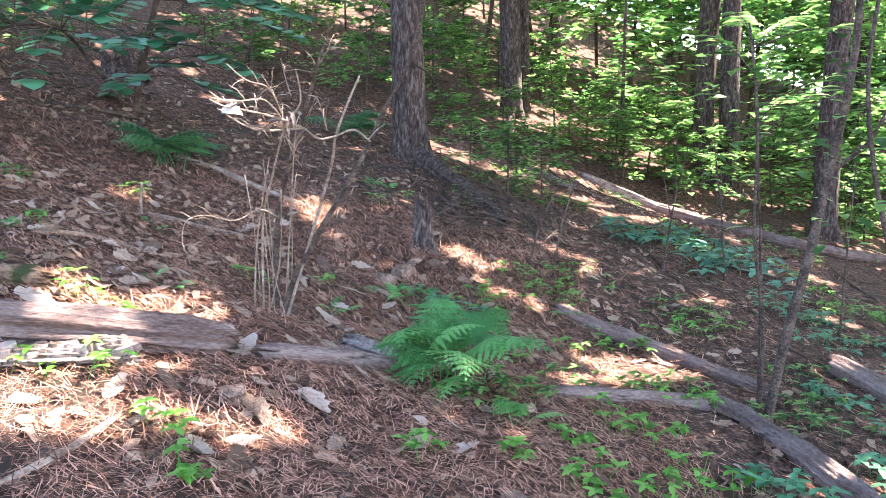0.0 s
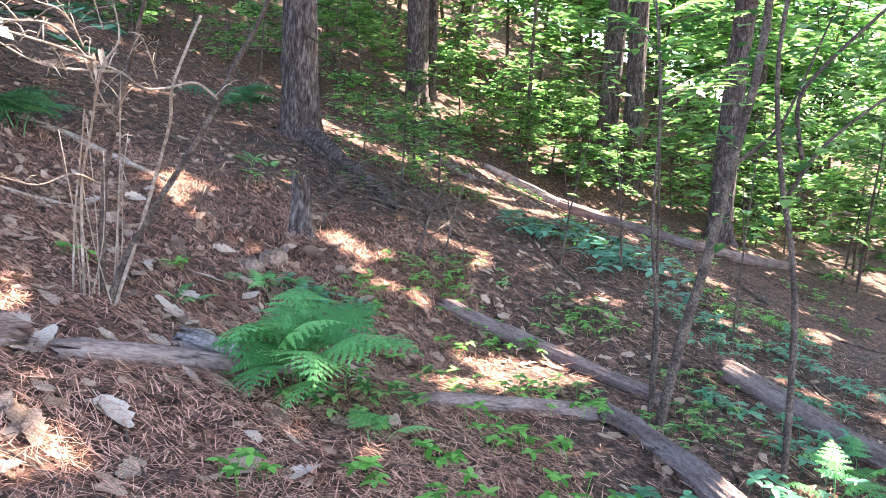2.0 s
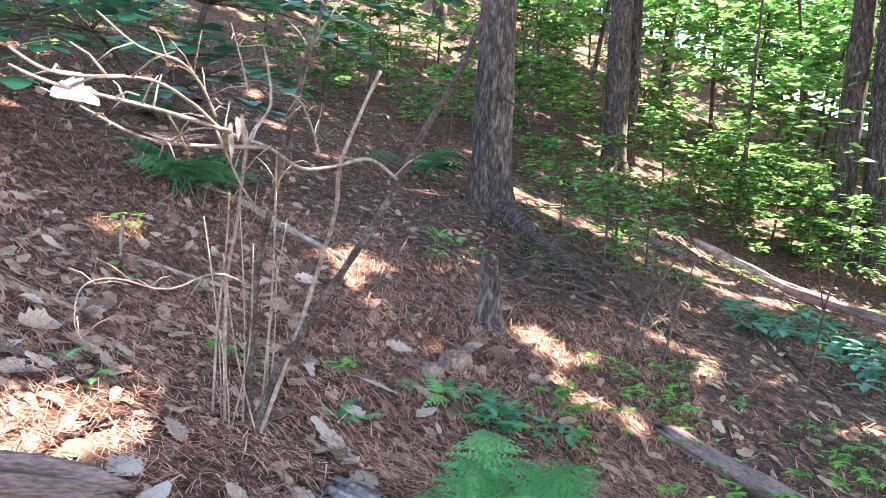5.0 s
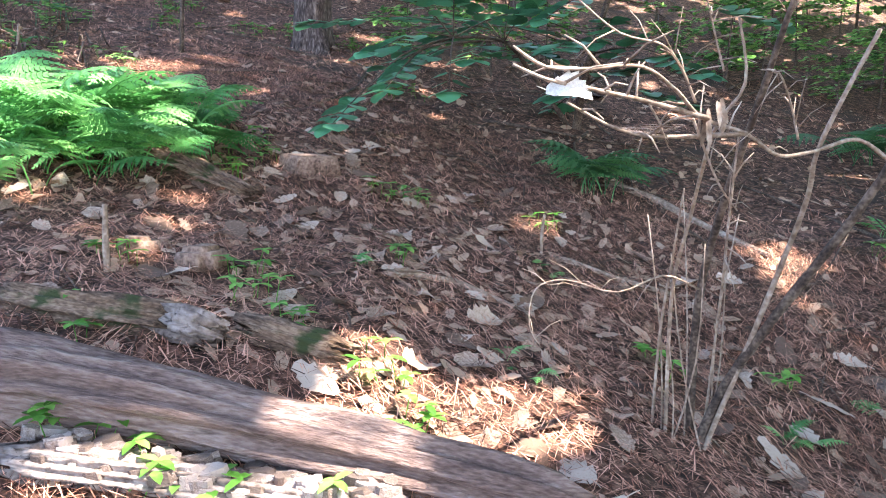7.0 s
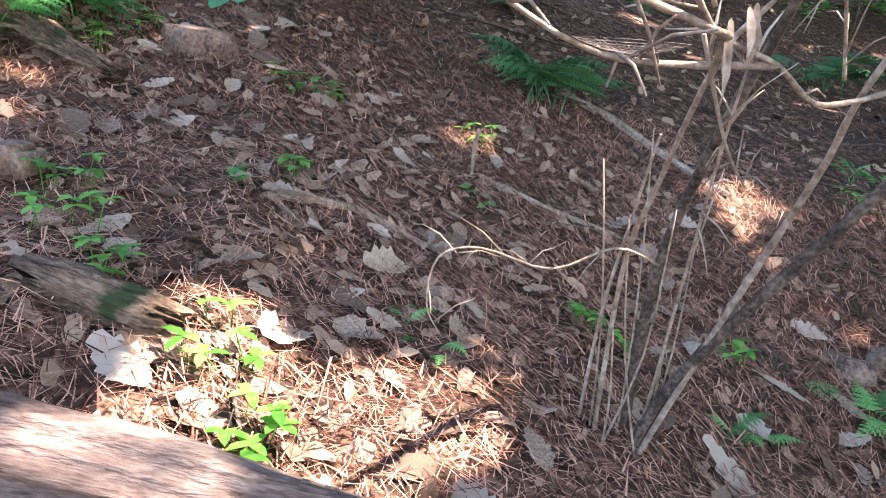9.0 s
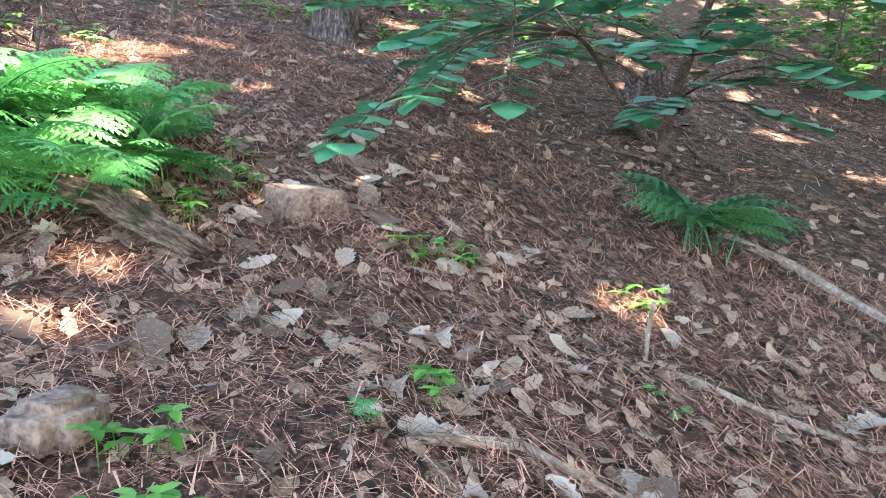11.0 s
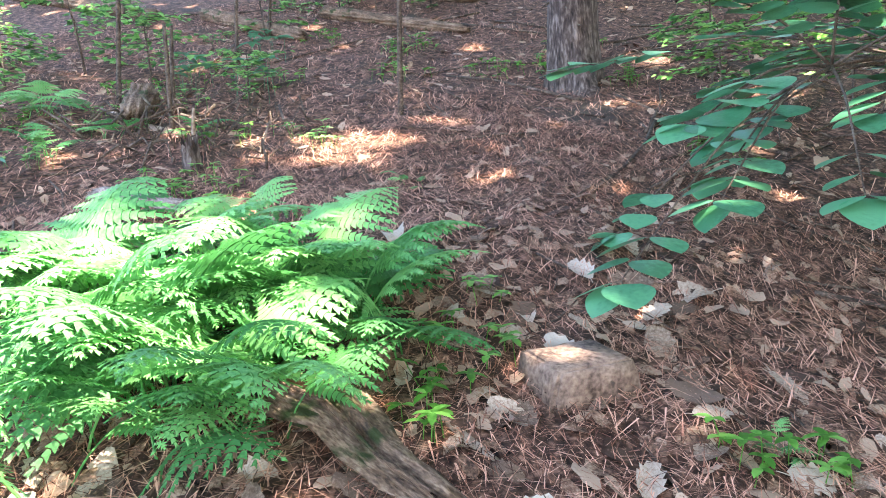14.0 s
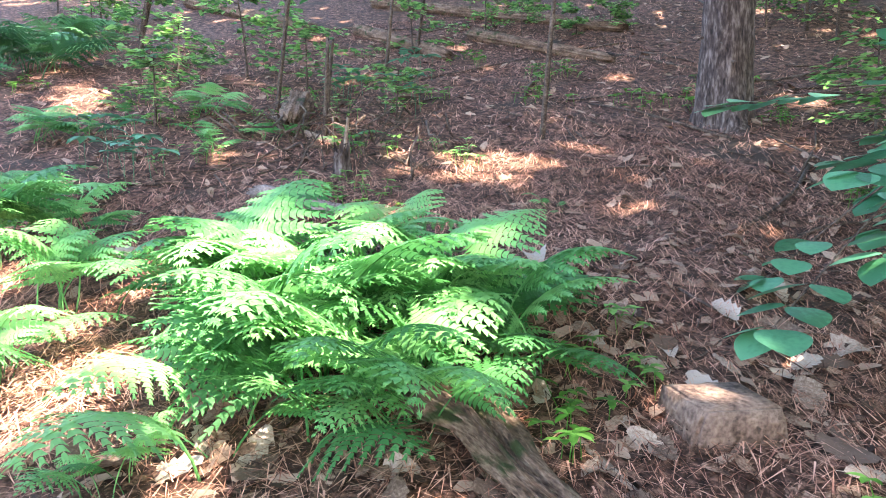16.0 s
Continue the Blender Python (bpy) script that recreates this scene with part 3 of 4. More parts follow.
big_log = fallen_log([(-2.55, 2.05), (-2.1, 2.5), (-1.88, 2.68), (-1.62, 2.87), (-1.36, 3.04), (-1.14, 3.2), (-0.99, 3.31)], 0.115, 0.07, "long weathered barkless log with lengthwise cracks", 1, ridge=0.24)
fallen_log([(-2.72, 2.68), (-2.45, 2.8), (-2.2, 2.97)], 0.05, 0.06, "short mossy log chunk with a broken end", 2, M_ROT, ridge=0.3)
fallen_log([(-2.24, 2.94), (-2.08, 3.02)], 0.062, 0.055, "pale cracked end piece of a rotten log", 22, M_CRUST, ridge=0.2, name="wood_chunk")
fallen_log([(-2.05, 3.13), (-1.78, 3.28)], 0.05, 0.055, "short dark rotting log piece", 3, M_ROT)
fallen_log([(-4.0, 4.05), (-3.75, 4.14), (-3.52, 4.15), (-3.3, 4.21)], 0.085, 0.05, "mossy rotten log crumbling beside the ferns", 4, M_ROT, 0.25, ridge=0.4)
fallen_log([(-0.82, 3.3), (-0.5, 3.52), (-0.18, 3.76), (0.02, 3.86)], 0.05, 0.04, "thin weathered grey log lying in needles", 5)
fallen_log([(-0.5, 3.88), (-0.24, 3.82)], 0.07, 0.055, "pale chunk of birch log with peeling bark", 6, M_CRUST, 0.25, ridge=0.3)
fallen_log([(0.92, 5.72), (1.25, 5.55), (1.64, 5.3), (2.15, 4.7)], 0.055, 0.045, "fallen grey-brown log on the slope", 7)
fallen_log([(0.6, 3.82), (1.1, 4.05), (1.6, 4.25)], 0.035, 0.05, "crooked weathered branch lying on the ground", 8)
fallen_log([(1.62, 4.32), (1.76, 4.05), (1.84, 3.5), (1.9, 3.0)], 0.055, 0.065, "weathered split log on the slope", 9, ridge=0.2)
fallen_log([(2.25, 11.65), (2.8, 11.6), (3.4, 11.45)], 0.06, 0.075, "barkless reddish fallen trunk", 10, M_FLAKE)
fallen_log([(3.3, 11.5), (3.84, 11.05), (4.96, 10.15), (6.0, 10.5), (6.9, 10.9)], 0.08, 0.07, "long dark fallen trunk across the slope", 11)
fallen_log([(2.9, 5.3), (3.2, 4.6), (3.6, 3.9)], 0.09, 0.07, "pale grey fallen branch on the slope", 12)
fallen_log([(-6.25, 4.0), (-5.75, 4.4)], 0.05, 0.04, "short broken reddish branch piece", 13, M_FLAKE)
fallen_log([(-15.0, 4.6), (-11.9, 5.9)], 0.10, 0.08, "dark fallen trunk on the upper slope", 14, M_ROT)
fallen_log([(-11.6, 6.4), (-9.5, 6.8)], 0.085, 0.06, "dark fallen trunk on the upper slope", 15, M_ROT)
fallen_log([(-10.4, 7.5), (-8.5, 8.25)], 0.08, 0.05, "dark fallen branch on the upper slope", 16, M_ROT)
fallen_log([(-13.2, 7.2), (-9.6, 9.3)], 0.09, 0.06, "dark fallen trunk on the upper slope", 17, M_ROT)
fallen_log([(-8.2, 4.75), (-7.55, 4.5)], 0.12, 0.10, "hollow broken log end with rotten wood", 18, M_ROT)
fallen_log([(-0.3, 8.82), (-0.02, 8.45), (0.2, 8.05), (0.45, 7.7), (0.62, 7.3)], 0.115, 0.05, "exposed root running from the trunk", 19, M_BARK, name="tree_root")
fallen_log([(1.0, 10.9), (1.8, 10.2)], 0.05, 0.04, "pale fallen branch on the slope", 20, M_FLAKE)


def stump(x, y, r, h, seed, label, mat=M_BARK):
    rnd = random.Random(seed)
    s = Shape()
    sides, rings = 20, 14
    verts, faces = [], []
    tops = [h * rnd.uniform(0.55, 1.05) for _ in range(sides)]
    for i in range(rings):
        u = i / (rings - 1)
        for k in range(sides):
            a = 2 * math.pi * k / sides
            q = r * (1 + 1.1 * math.exp(-u * 5)) * (1 + 0.25 * math.sin(3 * a + seed) * (1 - u) + rnd.uniform(-0.1, 0.1))
            verts.append((q * math.cos(a), q * math.sin(a), -0.08 + (tops[k] + 0.08) * u))
    for i in range(rings - 1):
        for k in range(sides):
            a, b = i * sides + k, i * sides + (k + 1) % sides
            faces.append((a, b, b + sides, a + sides))
    c = len(verts)
    verts.append((0, 0, h * 0.35))
    faces += [((rings - 1) * sides + k, (rings - 1) * sides + (k + 1) % sides, c) for k in range(sides)]
    s.add(verts, faces)
    ob = tagged(new("stump", s.mesh("stump", mat, False)), label, "stump")
    ob.matrix_basis = pose(x, y, gz(x, y))
    return ob


stump(-0.15, 6.15, 0.066, 0.46, 3, "slim jagged rotten stump with splayed base")
stump(-0.45, 9.6, 0.12, 0.35, 5, "dark broken stump on the slope")
stump(-3.9, 9.2, 0.16, 0.3, 8, "low sawn grey stump on the slope")
stump(-6.6, 4.62, 0.05, 0.22, 9, "small broken grey stump")


def stone(x, y, sx, sy, sz, seed, label, turn=0, up=0.3, tilt=0, edge=0.2):
    bm = bmesh.new()
    bmesh.ops.create_cube(bm, size=1)
    bmesh.ops.bevel(bm, geom=bm.edges[:], offset=edge, segments=2, affect="EDGES")
    bmesh.ops.subdivide_edges(bm, edges=bm.edges[:], cuts=2, use_grid_fill=True)
    for v in bm.verts:
        n = noise.noise(v.co * 1.3 + Vector((seed, 0, 0))) * 0.10 + noise.noise(v.co * 5 + Vector((0, seed, 0))) * 0.05
        v.co += v.co.normalized() * n
        v.co.x *= 1 - 0.25 * max(v.co.z, 0)
        v.co = Vector((v.co.x * sx, v.co.y * sy, v.co.z * sz))
    me = bpy.data.meshes.new("stone")
    bm.to_mesh(me)
    bm.free()
    me.polygons.foreach_set("use_smooth", [True] * len(me.polygons))
    me.materials.append(M_STONE)
    ob = tagged(new("stone", me), label, "stone")
    ob.matrix_basis = pose(x, y, gz(x, y) + sz * up, tilt, 0, turn)
    return ob


stone(-3.56, 4.88, 0.30, 0.23, 0.15, 3, "flat-topped pinkish brown field stone in needles", 78, 0.12, 6, 0.05)
stone(-2.70, 3.44, 0.17, 0.20, 0.11, 9, "rounded grey-green half-buried stone", 20, 0.2)
stone(-2.95, 3.32, 0.16, 0.12, 0.09, 13, "small half-buried tan stone", 70, 0.2)
stone(-0.30, 5.62, 0.19, 0.12, 0.13, 17, "pinkish rounded stone beside the stump", 40, 0.3)
stone(-0.42, 5.45, 0.14, 0.10, 0.10, 21, "dark grey small stone beside the stump", 10, 0.3)

# ---- pale cracked slab against the big log ----
slab = fallen_log([(-1.97, 2.36), (-1.66, 2.64), (-1.28, 2.92)], 0.07, 0.06, "pale cracked slab of rotten wood beside the log", 31, M_CRUST, 0.45, "wood_slab", 0.4, 0.25)
rb = random.Random(12)
fl = []
for k in range(4):
    s = Shape()
    n = 7
    pts = [(math.cos(6.28 * i / n) * rb.uniform(0.75, 1.1), math.sin(6.28 * i / n) * rb.uniform(0.7, 1.1), rb.uniform(-0.08, 0.08)) for i in range(n)]
    s.add([(x * 0.9, y * 0.9, z + 0.5) for x, y, z in pts] + [(x, y, z - 0.5) for x, y, z in pts], [tuple(range(n))] + [(i, i + n, (i + 1) % n + n, (i + 1) % n) for i in range(n)])
    fl.append(s.mesh("flake", M_BLOCK, False))
inv = slab.matrix_basis.inverted()
for k in range(110):
    u, v = rb.random(), rb.uniform(-0.10, 0.05)
    wx, wy = -1.97 + 0.69 * u + v * 0.63, 2.36 + 0.56 * u - v * 0.77
    h = gz(wx, wy) + 0.062 - 4.0 * v * v + rb.uniform(-0.014, 0.006)
    part("flake", fl[k % 4], slab, inv @ pose(wx, wy, h, rb.uniform(-14, 14), rb.uniform(-14, 14), 40 + rb.uniform(-25, 25)) @ Matrix.Diagonal((rb.uniform(0.016, 0.05), rb.uniform(0.012, 0.03), rb.uniform(0.016, 0.038), 1)))


# ---- dead shrub ----
STEMS = (((-0.95, 4.16, -1.12), (-0.84, 4.16, -0.82), (-0.69, 4.12, -0.56), (-0.54, 4.08, -0.33), (-0.4, 4.03, -0.1), (-0.29, 3.98, 0.12), (-0.19, 3.92, 0.28), (-0.11, 3.85, 0.46), (-0.07, 3.77, 0.63)),
    ((-0.92, 4.17, -1.11), (-0.77, 4.14, -0.68), (-0.65, 4.04, -0.36), (-0.57, 3.93, -0.15), (-0.53, 3.8, -0.02), (-0.45, 3.73, 0.15), (-0.39, 3.7, 0.27)),
    ((-1.03, 4.14, -1.12), (-0.96, 3.95, -0.49), (-0.86, 3.79, -0.22), (-0.73, 3.54, 0.03), (-0.64, 3.47, 0.14), (-0.65, 3.43, 0.29)),
    ((-1.08, 4.13, -1.08), (-1.02, 4.02, -0.64), (-0.93, 3.87, -0.32), (-0.85, 3.7, -0.12)),
    ((-0.97, 4.21, -1.1), (-0.92, 4.11, -0.52), (-0.79, 3.92, -0.14), (-0.69, 3.76, 0.06), (-0.58, 3.6, 0.3), (-0.5, 3.54, 0.5)))
TWIGS = (((-0.93, 4.23, -1.1), (-0.84, 4.08, -0.5), (-0.78, 3.92, -0.2), (-0.72, 3.75, 0.03)),
    ((-0.37, 3.94, -0.05), (-0.44, 3.82, 0.01), (-0.52, 3.69, -0.02), (-0.58, 3.57, -0.03), (-0.62, 3.41, 0.02), (-0.67, 3.24, 0.05), (-0.68, 3.09, 0.1), (-0.69, 2.93, 0.13), (-0.74, 2.82, 0.12), (-0.79, 2.75, 0.12), (-0.82, 2.69, 0.15)),
    ((-0.62, 3.41, 0.02), (-0.72, 3.18, 0.01), (-0.76, 3.01, 0.02), (-0.82, 2.89, 0.07)),
    ((-0.66, 3.25, 0.05), (-0.73, 3.02, 0.08), (-0.76, 2.86, 0.09), (-0.79, 2.75, 0.1), (-0.82, 2.69, 0.12)))
FINE = (((-0.69, 3.24, 0.05), (-0.66, 3.34, -0.09), (-0.64, 3.44, -0.16)),
    ((-0.88, 3.97, -0.45), (-0.94, 3.81, -0.39), (-1.03, 3.67, -0.43), (-1.15, 3.57, -0.39), (-1.23, 3.53, -0.42), (-1.25, 3.53, -0.53), (-1.22, 3.55, -0.6)),
    ((-0.55, 3.64, 0.01), (-0.56, 3.59, 0.09), (-0.57, 3.49, 0.16), (-0.61, 3.48, 0.17)), ((-0.66, 3.36, 0.16), (-0.68, 3.36, 0.23), (-0.69, 3.31, 0.32)),
    ((-0.58, 3.6, 0.3), (-0.52, 3.57, 0.38), (-0.46, 3.54, 0.39)), ((-0.67, 3.19, 0.08), (-0.69, 3.15, 0.15), (-0.71, 3.09, 0.19), (-0.77, 3.02, 0.21), (-0.83, 2.96, 0.27)))
shrub = tagged(new("dead_shrub"), "bare dry shrub of thin tan stems with tangled twigs", "shrub")
SB = Vector((-0.97, 4.18, gz(-0.97, 4.18)))
shrub.matrix_basis = Matrix.Translation(SB)
rs = random.Random(9)
for i, p in enumerate(STEMS):
    s = Shape()
    q = [Vector(v) - SB for v in p]
    tube(s, q, (0.017, 0.010, 0.007, 0.006, 0.017)[i], (0.008, 0.005, 0.003, 0.0025, 0.005)[i], 8, 0.12, rs, steps=4)
    part("stem", s.mesh("stem", (M_TWIG, M_DRYSTEM, M_DRYSTEM, M_DRYSTEM, M_TWIG)[i]), shrub)
for i, p in enumerate(TWIGS + FINE):
    s = Shape()
    q = [Vector(v) - SB for v in p]
    r = 0.0058 if i < len(TWIGS) else 0.0036
    tube(s, q, r, r * 0.45, 6, 0.15, rs, steps=4)
    for k in range(9):
        j = rs.randrange(len(q) - 1)
        o = q[j].lerp(q[j + 1], rs.random())
        d = Vector((rs.gauss(0, 1), rs.gauss(0, 1), rs.gauss(0.3, 1))).normalized() * rs.uniform(0.04, 0.13)
        tube(s, [o, o + d * 0.5 + Vector((0, 0, 0.01)), o + d], r * 0.5, r * 0.22, 5, 0.1, rs)
    part("twig", s.mesh("twig", M_DRYSTEM), shrub)
for k in range(7):
    s = Shape()
    a = Vector((-1.0 + rs.uniform(-0.1, 0.12), 4.17 + rs.uniform(-0.1, 0.06), -1.1)) - SB
    b = a + Vector((rs.uniform(-0.05, 0.2), rs.uniform(-0.35, -0.1), rs.uniform(0.5, 1.0)))
    tube(s, [a, a.lerp(b, 0.5) + Vector((rs.gauss(0, 0.03), 0, 0)), b], 0.004, 0.002, 6, 0.1, rs, steps=3)
    part("stem", s.mesh("stem", M_DRYSTEM), shrub)
s = Shape()
for k in range(7):
    o = Vector((-0.66 + rs.gauss(0, 0.02), 3.26 + rs.gauss(0, 0.03), 0.07 + rs.uniform(-0.02, 0.03))) - SB
    broad_leaf(s, o, (rs.gauss(0, 0.25), rs.gauss(0, 0.25), -1), (1, -1, 0), rs.uniform(0.05, 0.09), 0.014, rs.random())
tagged(part("withered_leaf", s.mesh("withered_leaf", M_DRYSTEM), shrub), "shrivelled tan leaves hanging from a twig")


def curled(seed, mat, lobes=5, length=1.0, curl=0.2, n=10, ribs=(-1, -0.5, 0, 0.5, 1)):
    """A dry lobed leaf with a curled, buckled blade and a stalk, about one unit long."""
    rnd = random.Random(seed)
    s = Shape()
    k1, k2, tw = rnd.uniform(-1, 1) * curl, rnd.uniform(-0.4, 1.6) * curl, rnd.uniform(-0.8, 0.8) * curl
    slim = rnd.uniform(0.20, 0.34)
    pts = []
    for i in range(n + 1):
        t = i / n
        for sg in ribs:
            w = slim * math.sin(math.pi * (0.03 + 0.95 * t) ** 0.8) ** 0.7 * (1.08 if i % 2 else 0.80 + 0.04 * lobes / 5) * rnd.uniform(0.85, 1.12)
            x, y = t - 0.5 + (0.06 * abs(sg) if i % 2 else 0), w * sg * (1 if abs(sg) == 1 else 0.92)
            z = k1 * x * x * 3 + k2 * (y / slim) ** 2 * slim * 1.8 + tw * x * y * 6 + rnd.uniform(-0.018, 0.018) + (0.02 if sg == 0 else 0)
            pts.append(Vector((x, y, z)))
    q = len(ribs)
    f = [(i * q + j, i * q + j + q, i * q + j + q + 1, i * q + j + 1) for i in range(n) for j in range(q - 1)]
    s.add(pts, f)
    s.flat = len(pts)
    tube(s, [pts[q // 2], pts[q // 2] + Vector((-0.1, 0.02, 0.01)), pts[q // 2] + Vector((-0.22, 0.05, 0))], 0.011, 0.007, 4, rnd=rnd)
    return s


pale = tagged(new("pale_dead_leaf", curled(3, M_PALE, 4, curl=0.5).mesh("pale_dead_leaf", M_PALE)), "bleached white curled leaf caught on a dry twig", "leaf")
pale.matrix_basis = pose(-0.765, 2.80, 0.085, 62, 10, 40) @ Matrix.Scale(0.085, 4)


# ---- ferns ----
def frond_mesh(seed, mat, pairs=12, arch=0.55, wide=0.30):
    """A lacy, twice-divided triangular frond of unit length on a bare stalk, arching over along +x."""
    rnd = random.Random(seed)
    s = Shape()

    def axis(u):
        x = 0.25 * u + 0.62 * u * u * (1.35 - 0.5 * u)
        return Vector((x, 0.05 * math.sin(3 * u + seed) * u, arch * (1.7 * u - 1.15 * u * u)))

    tube(s, [axis(k / 10) for k in range(11)], 0.007, 0.0015, 5, rnd=rnd)
    for i in range(pairs):
        v = i / (pairs - 1)
        u = 0.36 + 0.63 * v ** 0.9
        ln = wide * (1 - v) ** 1.15 * (0.9 + 0.2 * min(1, v * 5)) * rnd.uniform(0.9, 1.08) + 0.012
        d = (axis(min(u + 0.02, 1)) - axis(u - 0.02)).normalized()
        for sg in (-1, 1):
            w = (Vector((0, sg, 0)) + d * 0.38 + Vector((0, 0, -0.16 + rnd.uniform(-0.08, 0.08)))).normalized()
            o = axis(u)
            m = max(3, int(ln / 0.036))
            cross = (d - w * d.dot(w)).normalized()
            for k in range(m):
                a, b = k / m, (k + 1) / m
                half = 0.056 * (1 - a) ** 1.0 * (0.35 + ln / wide * 0.75) * rnd.uniform(0.85, 1.1) + 0.004
                p0, p1 = o + w * ln * a, o + w * ln * b
                p0.z -= 0.13 * ln * a * a
                p1.z -= 0.13 * ln * b * b
                for c in (-1, 1):
                    lift = Vector((0, 0, rnd.uniform(-0.012, 0.004)))
                    tip = p0.lerp(p1, 1.15) + cross * c * half + lift
                    e1 = p0.lerp(p1, 0.12) + cross * c * half * 0.5
                    e2 = p0.lerp(p1, 0.98) + cross * c * half * 0.42
                    q1 = p0.lerp(p1, 0.9)
                    s.add([p0, e1, tip, e2, q1], [(0, 1, 2, 3, 4) if c < 0 else (4, 3, 2, 1, 0)])
    return s.mesh("frond", mat, False)


FRONDS = [frond_mesh(600 + i, M_FERN, 10, (0.75, 0.95, 0.6, 0.85)[i], (0.40, 0.37, 0.44, 0.39)[i]) for i in range(4)]
DARKS = [frond_mesh(620 + i, M_SHADEFERN, 9, (0.6, 0.75)[i], 0.42) for i in range(2)]
SMALLS = [frond_mesh(640 + i, M_FERN, 9, (0.5, 0.8)[i], 0.24) for i in range(2)]


def fern(x, y, size, n, seed, label, meshes=FRONDS, spread=0.12, face=None, group="ferns", lo=-14, hi=16):
    rnd = random.Random(seed)
    root = tagged(new("fern"), label, "fern", group)
    z = gz(x, y)
    root.matrix_basis = pose(x, y, z)
    for k in range(n):
        a = 360 * k / n + rnd.uniform(-25, 25) if face is None else face + rnd.uniform(-75, 75)
        px, py = rnd.gauss(0, spread), rnd.gauss(0, spread)
        part("frond", meshes[rnd.randrange(len(meshes))], root,
            pose(px, py, gz(x + px, y + py) - z - 0.01, rnd.uniform(-18, 18), -rnd.uniform(lo, hi), a) @ Matrix.Scale(size * rnd.uniform(0.7, 1.15), 4))
    return root


FERNY = "lush bright green lacy fern clump"
fern(-4.55, 3.78, 0.78, 30, 1, FERNY, spread=0.16)
fern(-4.95, 3.66, 0.62, 16, 2, FERNY, spread=0.14)
fern(-4.35, 4.15, 0.68, 22, 3, FERNY, spread=0.14)
fern(-4.25, 4.35, 0.62, 15, 41, FERNY, spread=0.1)
fern(-3.98, 3.9, 0.55, 14, 42, FERNY, spread=0.1)
fern(-4.2, 3.55, 0.55, 12, 43, FERNY, spread=0.1)
fern(-4.1, 3.78, 0.62, 16, 4, FERNY, spread=0.12)
fern(-4.9, 4.15, 0.6, 14, 5, FERNY, spread=0.12)
fern(-4.02, 4.42, 0.62, 10, 6, FERNY, spread=0.06)
fern(-5.2, 2.98, 0.5, 8, 7, "tall green fern with upright fronds", spread=0.06, lo=5, hi=30)
fern(-4.66, 2.86, 0.46, 8, 8, "green fern at the edge of the clump", spread=0.06)
fern(-4.02, 3.2, 0.28, 7, 9, "small green fern in the needles", spread=0.05)
fern(-5.75, 2.7, 0.6, 12, 10, "green fern on the needle-covered slope", spread=0.06)
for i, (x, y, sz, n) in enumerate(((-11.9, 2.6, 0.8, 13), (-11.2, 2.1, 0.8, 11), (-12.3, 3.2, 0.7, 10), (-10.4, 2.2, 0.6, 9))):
    fern(x, y, sz, n, 70 + i, "shaded dark green fern on the upper slope", DARKS, 0.15)
for i, (x, y, sz, n) in enumerate(((-8.37, 4.06, 0.5, 8), (-8.1, 2.8, 0.5, 9), (-5.85, 3.1, 0.45, 8), (-7.5, 4.3, 0.3, 6), (-6.5, 2.9, 0.45, 8))):
    fern(x, y, sz, n, 80 + i, "green fern growing through the needles", FRONDS, 0.05)
fern(0.04, 3.7, 0.62, 18, 11, "green lacy fern beside a weathered log", spread=0.07)
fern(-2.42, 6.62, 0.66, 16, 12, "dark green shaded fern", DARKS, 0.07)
fern(-10.8, 2.7, 0.9, 12, 13, "shaded dark green fern on the upper slope", DARKS, 0.12)
fern(-1.05, 9.4, 0.7, 10, 14, "shaded dark green fern beside the tree", DARKS, 0.1)
for i, (x, y, s) in enumerate(((-0.02, 5.2, 0.28), (-0.36, 5.2, 0.30), (-0.15, 5.35, 0.26), (-0.62, 7.35, 0.25), (-3.0, 5.2, 0.13), (-2.35, 4.05, 0.12), (-1.55, 3.95, 0.14), (-0.7, 4.7, 0.2), (-6.9, 4.75, 0.35), (-7.3, 3.9, 0.4), (-8.4, 3.4, 0.4), (-8.0, 3.1, 0.35), (0.35, 3.3, 0.28), (2.6, 3.6, 0.4), (2.9, 3.9, 0.45), (-5.4, 5.4, 0.15), (-2.0, 5.0, 0.12))):
    fern(x, y, s, 6, 30 + i, "small green fern sprouting through the litter", SMALLS, 0.04, group="small ferns")


# ---- broad-leaved bush ----
def spray(shape, twig, o, e, n, leaf, rnd, flat=0.12):
    """Paired broad leaves along a drooping twig."""
    o, e = Vector(o), Vector(e)
    mid = o.lerp(e, 0.5) + Vector((0, 0, 0.08 * (e - o).length))
    tube(twig, [o, mid, e], 0.008, 0.003, 6, rnd=rnd, steps=4)
    d = (e - o).normalized()
    sd = d.cross(Vector((0, 0, 1))).normalized()
    for k in range(n):
        u = 1 - min(0.65, 0.11 * (n - 1) / (e - o).length) * (1 - k / max(n - 1, 1))
        p = o.lerp(mid, u * 2) if u < 0.5 else mid.lerp(e, u * 2 - 1)
        for sg in ((-1, 1) if k < n - 1 else (-1, 0, 1)):
            w = d * rnd.uniform(0.5, 0.9) + sd * sg * rnd.uniform(0.8, 1.1) + Vector((0, 0, rnd.uniform(-0.22, -0.02)))
            w.z = max(w.z, -0.3)
            w.normalize()
            q = p + w * 0.03
            tube(twig, [p, q], 0.002, 0.0015, 4, rnd=rnd, cap=False)
            oval_leaf(shape, q, w, (rnd.gauss(0, flat), rnd.gauss(0, flat), 1), leaf * rnd.uniform(0.85, 1.25), rnd.random())


